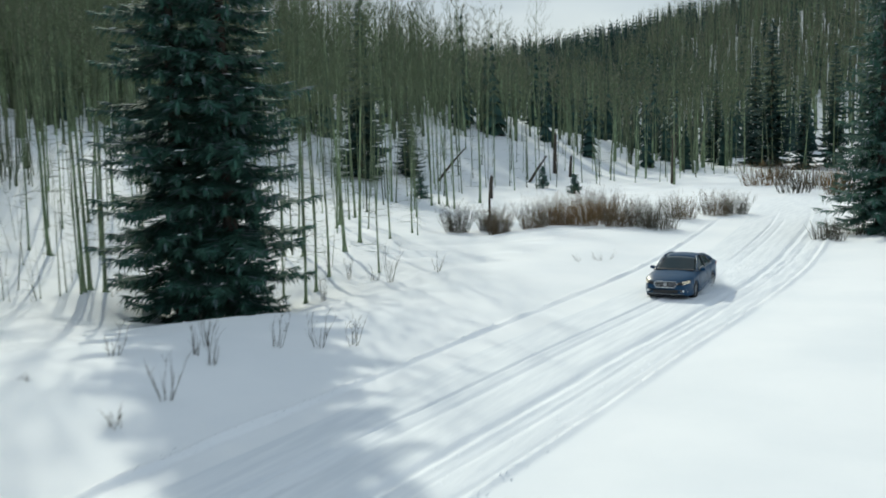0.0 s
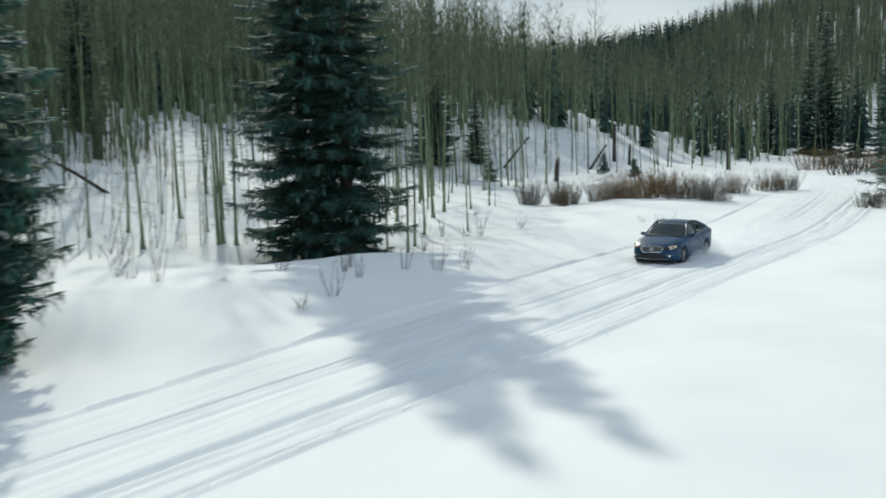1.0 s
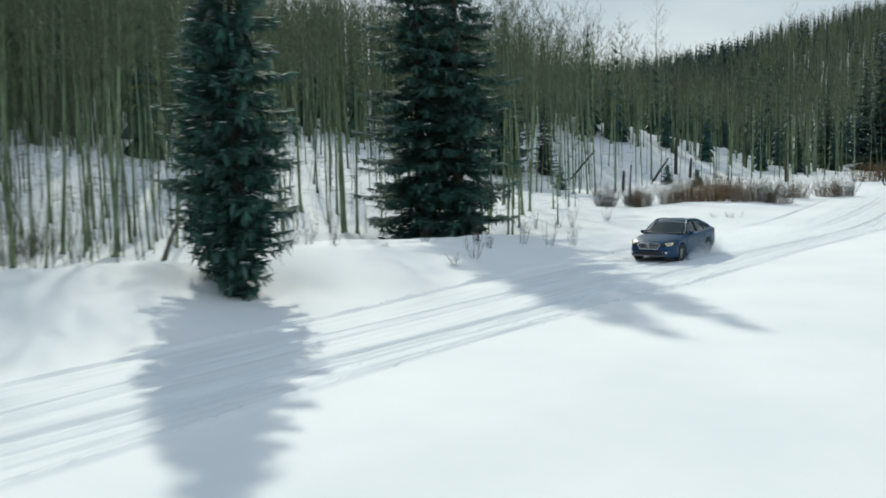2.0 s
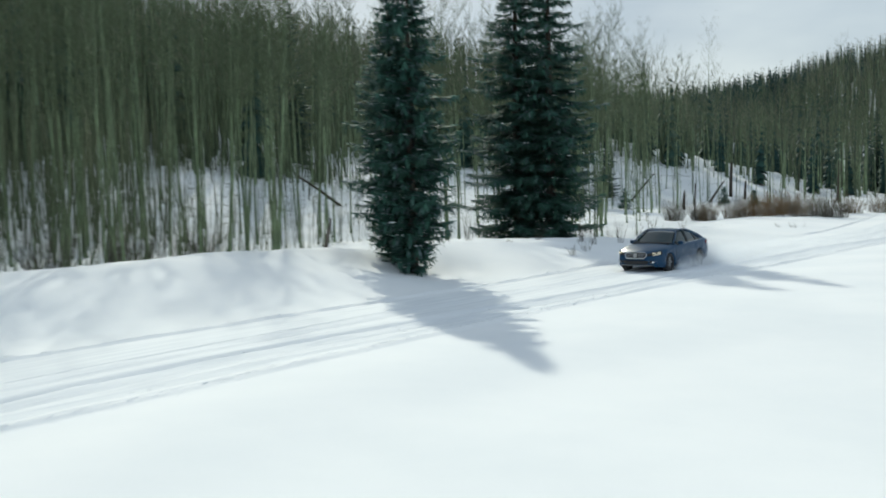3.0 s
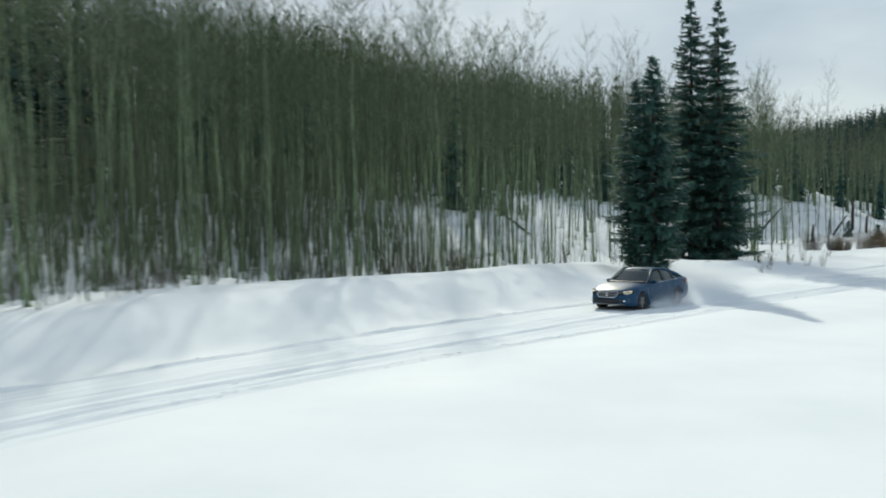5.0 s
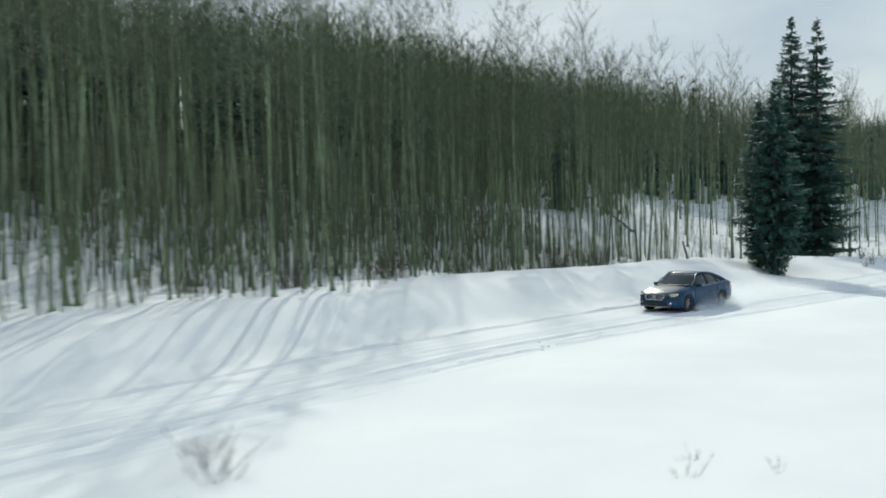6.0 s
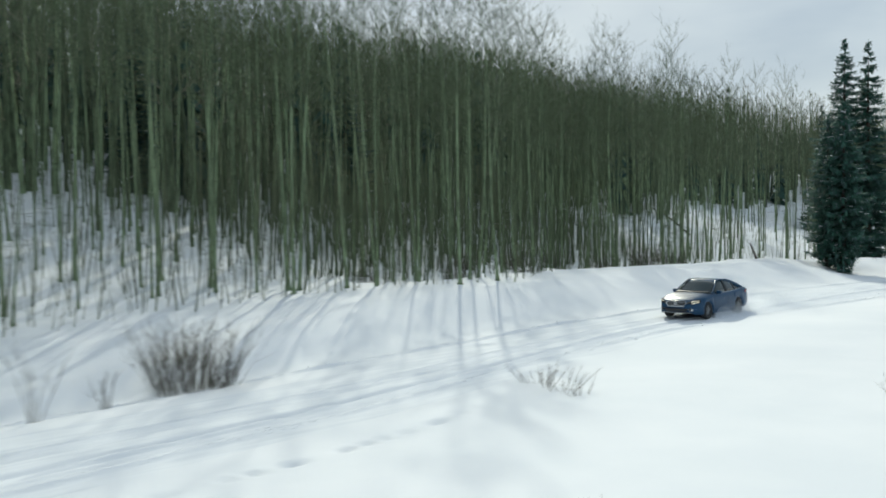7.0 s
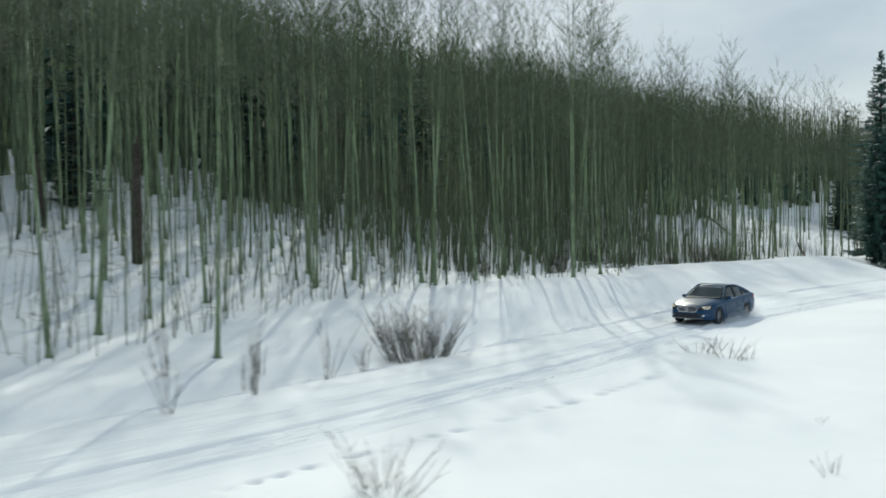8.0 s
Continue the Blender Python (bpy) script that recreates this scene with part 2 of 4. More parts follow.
def heights(x, y):
    x, y = np.asarray(x, float), np.asarray(y, float)
    u = x - road_x(y)
    road = curve(y, ROAD_Z)
    z = road + 0.0 * u
    # the bank towards the woods, its crest, the hollow behind it and the hillside
    crest = curve(y, CREST)
    z = z + (crest - road) * step(3.0, curve(y, [(-24, 8.2), (-10, 10.2), (14, 10.0), (24, 8.6)]), -u)
    w = np.maximum(-u - 8.4, 0)
    hollow = 0.30 + 0.5 * step(-16, -4, y) * step(17, 6, y)
    z = z - hollow * step(2.2, 7.5, w) * step(-60, -20, y) * step(140, 60, y)
    z = z - 1.15 * np.exp(-((x + 25) / 4.6) ** 2 - ((y - 29.5) / 5.0) ** 2)
    z = z - 0.5 * np.exp(-((x + 16.9) / 2.6) ** 2 - ((y - 5.5) / 3.0) ** 2)
    foot = curve(y, FOOT)
    rise = np.maximum(w - foot, 0)
    z = z + 0.25 * (np.sqrt(rise * rise + 9) - 3) * (1 - 0.25 * step(40, 120, rise))
    z = z + 0.06 * w * step(-20, -50, y) * step(30, 12, w)
    z = z - 0.32 * np.exp(-((u + 4.9) / 1.2) ** 2) * step(-38, -45, y)
    # the far hill that closes the valley
    z = z + np.interp(x, [-190, -135, -110, -80, -33, 0, 60], [0, 6, 17, 34, 42, 45, 47]) * step(140, 330, y) + 0.05 * np.maximum(y - 330, 0) * step(900, 300, y)
    # the meadow beside the road
    z = z - 0.22 * np.exp(-((y + 9) / 8) ** 2) * step(4.5, 8.0, u)
    z = z + 0.16 * step(3.0, 7.0, u) + 0.02 * np.maximum(u - 30, 0)
    # drifts
    far = step(2.8, 6.0, np.abs(u))
    z = z + far * (0.12 * soft_noise(x / 7.0, y / 7.0, 1) + 0.035 * soft_noise(x / 2.3, y / 2.6, 2))
    wood = step(7, 12, -u)
    z = z + wood * (0.30 * soft_noise(x / 3.1, y / 3.1, 3) + 0.12 * soft_noise(x / 0.9, y / 0.9, 4))
    # the track: a rough berm, wheel ruts that wander and a churned band out to the edge
    rough = soft_noise(x / 0.28, y / 0.9, 6)
    wob = 0.14 * soft_noise(y / 7.0, y * 0 + 3.3, 5)

    def ridge(at, wide, high):
        return high * np.exp(-((u - at - wob) / wide) ** 2)
    fade = step(78, 50, y)
    berm, near_rut, far_rut, edge = (curve(y, k) for k in (BERM, RUT_A, RUT_B, EDGE_OF_TRACK))
    broken = 0.55 + 1.1 * (soft_noise(y / 1.7, y * 0 + 8.1, 13) + 0.5)
    z = z + fade * (ridge(berm, 0.12, 0.042) * broken * (1 + 2.2 * rough) + ridge(berm + 0.22, 0.1, -0.03))
    z = z + fade * (ridge(near_rut, 0.06, -0.085) + ridge(near_rut + 0.13, 0.07, 0.03) * (1 + rough) + ridge(near_rut + 0.55, 0.09, -0.04))
    z = z + fade * (ridge(far_rut, 0.13, -0.07) + ridge(far_rut + 0.24, 0.09, 0.035) * (1 + 1.5 * rough) + ridge(far_rut + 0.62, 0.05, -0.035))
    z = z + fade * (ridge(edge - 0.12, 0.09, -0.06) + ridge(edge + 0.08, 0.12, 0.05) * broken)
    band = step(far_rut - 0.25, far_rut + 0.1, u) * step(edge + 0.1, edge - 0.15, u)
    z = z + fade * band * (0.030 * rough + 0.035 * soft_noise(u / 0.16, y / 5.0, 7) + 0.02 * soft_noise(x / 0.5, y / 1.2, 14) - 0.03)
    z = z + fade * step(near_rut - 0.1, near_rut + 0.1, u) * step(far_rut + 0.1, far_rut - 0.1, u) * 0.016 * soft_noise(u / 0.13, y / 6.0, 9)
    lumps = step(1.2, 2.0, u) * step(4.2, 2.8, u) * step(26, 38, y)
    z = z + lumps * (0.05 * soft_noise(x / 0.4, y / 0.5, 8) + 0.04 * rough)
    # a line of animal tracks on the meadow
    line = u - 3.9 - 0.25 * np.sin(y * 0.35)
    hole = np.exp(-(line / 0.14) ** 2) * np.maximum(np.sin(y * 8.0 + 2.5 * np.sin(y * 1.7)), 0) * np.maximum(soft_noise(y / 0.9, y * 0 + 1.7, 12) + 0.35, 0) * 1.6
    return z - 0.2 * hole * step(-62, -59, y) * step(-44, -47, y)


def ground_z(x, y):
    return float(heights(np.array([x]), np.array([y]))[0])


def table(knots):
    """A quick look-up of a smooth line, for many single places."""
    ys = np.arange(-120, 440, 0.25)
    vs = curve(ys, knots).tolist()
    return lambda y: vs[int((y + 120) * 4)]


quick_road = table(ROAD)


def grown(start, first, ratio, end):
    """Coordinates that start fine and widen outwards."""
    out, at, gap = [], start, first
    while abs(at) < abs(end):
        gap *= ratio
        at += gap
        out.append(at)
    return out


def build_ground():
    us = list(np.arange(-4.4, 3.6, 0.065)) + list(np.arange(3.62, 5.2, 0.13))
    left = list(np.arange(us[0] - 0.3, -26, -0.42))
    us = left[::-1] + us
    us = grown(us[0], -0.32, 1.09, -1800)[::-1] + us + grown(us[-1], 0.2, 1.1, 1800)
    vs = list(np.arange(-68, -61, 0.45)) + list(np.arange(-60.8, -44, 0.17)) + list(np.arange(-43.8, 66, 0.45))
    vs = grown(vs[0], -0.3, 1.12, -1500)[::-1] + vs + grown(vs[-1], 0.3, 1.05, 2500)
    us, vs = np.array(us), np.array(vs)
    uu, vv = np.meshgrid(us, vs)
    xx = uu + road_x(vv)
    zz = heights(xx, vv)
    co = np.stack([xx, vv, zz], -1).reshape(-1, 3)
    nu, nv = len(us), len(vs)
    quads = (np.arange(nv - 1)[:, None] * nu + np.arange(nu - 1)[None, :])
    faces = np.stack([quads, quads + 1, quads + nu + 1, quads + nu], -1)
    in_road = (us[:-1] > -2.2) & (us[:-1] < 2.6)
    rows = (vs[:-1] > -68) & (vs[:-1] < 92)
    road_mask = rows[:, None] & in_road[None, :]
    for name, mask, mat, label, cat in (("ground", ~road_mask, SNOW, "deep untouched snow over meadow, bank and hillside", "snow ground"),
                                        ("road", road_mask, ROAD_SNOW, "packed snow road with wheel ruts and low berms", "snow road")):
        fs = faces[mask]
        used, inverse = np.unique(fs, return_inverse=True)
        me = bpy.data.meshes.new(name)
        me.from_pydata(co[used].tolist(), [], inverse.reshape(-1, 4).tolist())
        me.materials.append(mat)
        me.polygons.foreach_set("use_smooth", [True] * len(me.polygons))
        me.update()
        tagged(new(name, me), label, cat, kind="structure")


build_ground()


# ---- trees ----
def aspen_mesh(rng, height, level, limbs, twigs, fat=1.0):
    """Trunk and crown of one bare aspen. level 0 stands near, 1 in the wood, 2 far off; twigs is the number of fine twigs on a limb."""
    trunk, crown = Build(), Build()
    r0 = height * rng.uniform(0.0032, 0.0058)
    lean, ph = rng.uniform(-0.025, 0.025), rng.uniform(0, 6.28)
    bow = rng.uniform(0.08, 0.32)

    def axis(h):
        k = h / height
        return Vector((lean * h + bow * math.sin(ph + 5 * k) * k, bow * math.sin(ph * 2 + 4 * k) * k + lean * 0.5 * h, h))

    def radius(h):
        k = h / height
        return r0 * ((1 - k) ** 1.15 * 0.95 + 0.03) * (1 + 0.5 * math.exp(-h / 0.25))
    n, sides = ((9, 7), (5, 4), (1, 3))[level]
    hs = ([-0.5, 0.1, 0.5] if level < 2 else [-0.5]) + [height * i / n for i in range(1, n + 1)]
    trunk.tube([axis(h) for h in hs], [radius(h) for h in hs], sides)
    low = rng.uniform(0.40, 0.60) if level < 2 else rng.uniform(0.28, 0.42)
    for i in range((26, 14, 2)[level]):                    # dead side branches on the bare stem, level or drooping
        h, a = height * rng.uniform(0.07, low + 0.1), rng.uniform(0, 6.28)
        d = Vector((math.cos(a), math.sin(a), rng.uniform(-0.35, 0.35)))
        p, long = axis(h), rng.uniform(0.4, 1.9)
        if level == 0:
            q = p + d * long
            crown.spike(p, q, 0.012)
            for _ in range(2):
                o = p.lerp(q, rng.uniform(0.4, 0.95))
                crown.blade(o, o + Vector((rng.uniform(-.4, .4), rng.uniform(-.4, .4), rng.uniform(-.3, .2))), 0.007, rng)
        else:
            crown.blade(p, p + d * long, 0.016 * fat ** 0.5, rng)
    for i in range(limbs):
        k = low + (0.985 - low) * ((i + rng.random()) / limbs) ** 0.9
        h, a = height * k, i * 2.4 + rng.uniform(-0.5, 0.5)
        up = 0.35 + 0.85 * (k - low) / (1 - low) + rng.uniform(-0.15, 0.2)
        long = height * 0.135 * (1.15 - 0.6 * (k - low) / (1 - low)) * rng.uniform(0.6, 1.2)
        d = Vector((math.cos(a), math.sin(a), up)).normalized()
        p = axis(h)
        bend = Vector((rng.uniform(-.2, .2), rng.uniform(-.2, .2), 0.25)) * long
        mid, end = p + d * long * 0.5, p + d * long + bend
        rr = min(radius(h) * 0.40, 0.020) + 0.003
        if level == 0:
            crown.tube([p, mid, end], [rr, rr * 0.65, 0], 3, 0, True)
        elif level == 1:
            crown.spike(p, end, rr * 1.1)
        else:
            crown.blade(p, end, rr * 2.0, rng)
        for j in range(twigs):
            s = rng.uniform(0.2, 1.0)
            q = p.lerp(mid, s * 2) if s < 0.5 else mid.lerp(end, s * 2 - 1)
            e = (d + Vector((rng.uniform(-1, 1), rng.uniform(-1, 1), rng.uniform(-0.2, 1.0)))).normalized()
            t = rng.uniform(0.35, 1.0) * (0.5 + 0.3 * long)
            crown.blade(q, q + e * t, 0.0075 * fat, rng)
            if level == 0:
                o = q + e * t * rng.uniform(0.3, 0.9)
                g = (e + Vector((rng.uniform(-1, 1), rng.uniform(-1, 1), rng.uniform(0, 0.9)))).normalized()
                crown.blade(o, o + g * t * 0.6, 0.006 * fat, rng)
    return trunk, crown


def spruce_mesh(rng, height, spread, whorls, per, fine, skirt=0.25, tuck=0.84, blunt=1.25, far=False, even=0.56, gaps=0.0):
    """Trunk, boughs of needle clumps and snow pads of one spruce."""
    trunk, boughs, pads = Build(), Build(), Build()
    r0 = height * 0.014 + 0.05
    trunk.tube([(0, 0, -0.8), (0, 0, 0.4), (0.02, 0.02, height * 0.5), (0, 0, height * 0.97)], [r0 * 1.25, r0, r0 * 0.6, 0.015], 8)
    for i in range(whorls):
        k = (i + 0.5) / whorls
        h = skirt + (height - skirt) * k
        reach = spread * min(1.0, (1 - k) * blunt) ** 0.85 * (0.92 + 0.16 * math.sin(i * 1.7)) * (tuck + (1 - tuck) * float(step(0, 0.12 + 0.3 * (0.84 - tuck), np.array(k)))) + 0.06
        for j in range(max(4, int(per * (1 - 0.45 * k)))):
            a = j * 6.283 / max(4, int(per * (1 - 0.45 * k))) + i * 1.1 + rng.uniform(-0.3, 0.3)
            if gaps and rng.random() < gaps * (1.6 if math.sin(a * 2.0 + h * 0.9) > 0.3 else 0.3):
                continue
            long = reach * rng.uniform(even, 1.2)
            d = Vector((math.cos(a), math.sin(a), 0))
            side = Vector((-math.sin(a), math.cos(a), 0))
            droop = -0.16 - 0.38 * (1 - k) + rng.uniform(-0.1, 0.1)
            p0 = Vector((0, 0, h + rng.uniform(-0.32, 0.32)))

            def along(s):
                return p0 + d * long * s + Vector((0, 0, long * (droop * s * (1.35 - 0.75 * s) + 0.10 * s * s)))
            boughs.tube([p0, along(0.5), along(0.95)], [0.028, 0.016, 0.004], 3)
            count = max(3, int(fine * (0.5 + long)))
            for c in range(count):
                s = 0.12 + 0.88 * (c + rng.random()) / count
                q = along(s)
                wide = long * 0.33 * (1.08 - s) + (0.14 if far else 0.17)
                for sg in (-1, 1):
                    e = (d * rng.uniform(0.4, 1.0) + side * sg * rng.uniform(0.5, 1.1) + Vector((0, 0, rng.uniform(-0.65, 0.12)))).normalized()
                    tip = q + e * wide * rng.uniform(0.65, 1.25)
                    boughs.clump(q, tip, rng.uniform(0.15, 0.30) if far else rng.uniform(0.028, 0.064), rng)
                if not far:
                    boughs.clump(q, q + Vector((rng.uniform(-0.15, 0.15) + d.x * 0.2, rng.uniform(-0.15, 0.15) + d.y * 0.2, -rng.uniform(0.15, 0.5))), rng.uniform(0.025, 0.05), rng)
            boughs.spindle(along(0.85), along(1.0) + d * 0.22 + Vector((0, 0, 0.03)), 0.07, 0, 0.6)
            if rng.random() < 0.20:
                s = rng.uniform(0.5, 0.95)
                q = along(s) + Vector((0, 0, 0.06))
                for _ in range(3):
                    o = q + side * rng.uniform(-0.2, 0.2) + d * rng.uniform(-0.15, 0.15)
                    pads.spindle(o - d * 0.14, o + d * rng.uniform(0.1, 0.22) - Vector((0, 0, 0.05)), rng.uniform(0.04, 0.09), 0, 0.4)
    boughs.spindle((0, 0, height * 0.95), (0, 0, height * 1.02), 0.07)
    return trunk, boughs, pads


def spruce(x, y, height, spread, seed, label, whorls=30, per=10, fine=8, group="spruces beside the road", sink=0.1, needles=NEEDLES, tuck=0.84, skirt=0.25, blunt=1.25, far=False, even=0.56, gaps=0.0):
    t, b, s = spruce_mesh(random.Random(seed), height, spread, whorls, per, fine, skirt, tuck, blunt, far, even, gaps)
    ob = empty("spruce_tree", pose(x, y, ground_z(x, y) - sink, 0, 0, seed * 40), label, "spruce", group)
    part("trunk", t.mesh("spruce_trunk", [DARK_BARK]), ob)
    part("crown", b.mesh("spruce_crown", [needles]), ob)
    tagged(part("snow_cover", s.mesh("spruce_snow", [LOOSE_SNOW]), ob, "thin pads of snow on the boughs"), kind="stuff")
    return ob


def place_spruces():
    big = "tall dark green spruce with frosted boughs down to the snow"
    spruce(-26.45, 29.0, 21.1, 3.1, 3, big, 46, 11, 12, blunt=1.75, even=0.66, gaps=0.15, tuck=0.7)
    spruce(-24.7, 29.95, 20.7, 3.05, 5, big, 46, 11, 12, blunt=1.7, even=0.66, gaps=0.15, tuck=0.7)
    spruce(-16.7, 5.7, 11.6, 1.62, 7, "slim dark spruce dusted with snow beside the road", 36, 10, 11, tuck=0.38, skirt=0.5, blunt=2.1, even=0.72)
    spruce(-18.0, 6.2, 10.2, 1.5, 8, "slender spruce close behind a taller one", 30, 9, 9, tuck=0.38, skirt=0.5, blunt=2.1, even=0.7)
    spruce(-3.0, 57.5, 17.5, 2.9, 9, "broad dark spruce at the roadside bend", 36, 11, 8)
    spruce(-1.0, 62.0, 14.0, 2.6, 10, "broad dark spruce at the roadside bend", 26, 10, 4, far=True)
    # snow-dusted spruces farther up the valley
    pattern = spruce(-21.5, 134, 19.0, 3.2, 11, "snow-dusted spruce at the valley's end", 34, 9, 3.6, "valley spruces", needles=FAR_NEEDLES, far=True, even=0.7)
    rng = random.Random(4)
    for x, y, s in ((-16.5, 127, 0.62), (-13.5, 131, 0.8), (-24.5, 139, 0.85), (-53.9, 86.0, 1.0), (-56.0, 89.5, 0.8), (-9.0, 128, 0.85), (-30.0, 140, 0.7),
                    (-52.0, 92.0, 0.5), (-50.0, -10.0, 0.75), (-52.0, -27.0, 0.7), (-47.0, -42.0, 0.6), (-62.0, 46.0, 0.8)):
        ob = copy_thing(pattern, pose(x, y, ground_z(x, y) - 0.1, 0, 0, rng.uniform(0, 360)))
        ob.scale = (s * rng.uniform(0.85, 1.05), s * rng.uniform(0.85, 1.05), s)
    for x, y, h in ((-42.5, 77.5, 2.4), (-30.6, 85.0, 1.8), (-36.5, 92.0, 2.2)):
        spruce(x, y, h, h * 0.33, int(h * 10), "small young spruce standing in snow", 9, 6, 8, "young spruces", 0.05)


# ---- the aspen wood ----
EDGE = [(-90, -11), (-55, -11), (-46, -14), (-38, -13), (-31, -9.5), (-24, -9.2), (-15, -14), (0, -16.5), (10, -17.5), (24, -23), (32, -21), (38, -17), (60, -24), (80, -25), (100, -24), (128, -24), (150, -20), (168, 0), (400, 10)]


quick_edge = table(EDGE)


def wood_spots():
    """Places of aspens: x, y, size, how deep in the wood."""
    rng = random.Random(11)
    taken, spots = {}, []

    def free(x, y, gap):
        cx, cy = int(x // 3), int(y // 3)
        for i in range(cx - 1, cx + 2):
            for j in range(cy - 1, cy + 2):
                for a, b in taken.get((i, j), ()):
                    if (a - x) ** 2 + (b - y) ** 2 < gap * gap:
                        return False
        taken.setdefault((cx, cy), []).append((x, y))
        return True
    keep_off = [(-26.5, 29.3, 4.5), (-24.9, 30.1, 4.2), (-16.7, 5.7, 3.0), (-18, 6.2, 2.5)]
    for _ in range(30000):
        y = rng.uniform(-78, 135)
        edge = quick_edge(y)
        depth = rng.random() ** 1.25 * 66
        x = quick_road(y) + edge - depth
        clump = float(soft_noise(np.array(x / 4.0), np.array(y / 4.0), 21)) + 0.5
        dense = ((0.75 if depth > 13 else 0.36) if y < -12 else 0.85 if y < 42 else 0.42) * (1.0 + 0.7 * math.exp(-((y - 2) / 9) ** 2))
        if 18 < y < 40 and depth < 22:
            dense *= 0.26
        if rng.random() > (0.05 + 1.25 * clump) * dense * (1.0 if depth > 3 else 0.5):
            continue
        if any((x - a) ** 2 + (y - b) ** 2 < c * c for a, b, c in keep_off):
            continue
        if free(x, y, 0.65 if y < 42 else 1.15):
            size = rng.uniform(0.76, 1.08) if y < 42 else rng.uniform(0.7, 1.0) if y < 90 else rng.uniform(0.6, 0.85)
            spots.append((x, y, size * float(np.interp(y, [-30, -12, 5, 42, 48], [1.0, 0.93, 0.86, 0.82, 1.0])), depth))
        if len(spots) >= 1720:
            break
    return spots


def join_many(name, pieces, mats, label, category, group=""):
    """One object of real geometry from many transformed templates: (verts, tris-or-quads, material, matrix)."""
    vs, fs, ms, base = [], [], [], 0
    for v, f3, f4, mat, m in pieces:
        a = np.array(m)
        vs.append(v @ a[:3, :3].T + a[:3, 3])
        if len(f3):
            fs.append((3, f3 + base, mat))
        if len(f4):
            fs.append((4, f4 + base, mat))
        base += len(v)
    co = np.concatenate(vs)
    loops = np.concatenate([f.ravel() for _, f, _ in fs])
    sizes = np.concatenate([np.full(len(f), k) for k, f, _ in fs])
    mi = np.concatenate([np.full(len(f), m) for _, f, m in fs])
    me = bpy.data.meshes.new(name)
    me.vertices.add(len(co))
    me.vertices.foreach_set("co", co.astype(np.float32).ravel())
    me.loops.add(len(loops))
    me.loops.foreach_set("vertex_index", loops.astype(np.int32))
    me.polygons.add(len(sizes))
    starts = np.concatenate([[0], np.cumsum(sizes)[:-1]])
    me.polygons.foreach_set("loop_start", starts.astype(np.int32))
    for m in mats:
        me.materials.append(m)
    me.polygons.foreach_set("material_index", mi.astype(np.int32))
    me.update(calc_edges=True)
    me.validate()
    return tagged(new(name, me), label, category, group, "stuff")


def arrays(b, mat):
    f3 = np.array([f for f in b.f if len(f) == 3], dtype=np.int64).reshape(-1, 3)
    f4 = np.array([f for f in b.f if len(f) == 4], dtype=np.int64).reshape(-1, 4)
    return np.array(b.v), f3, f4, mat


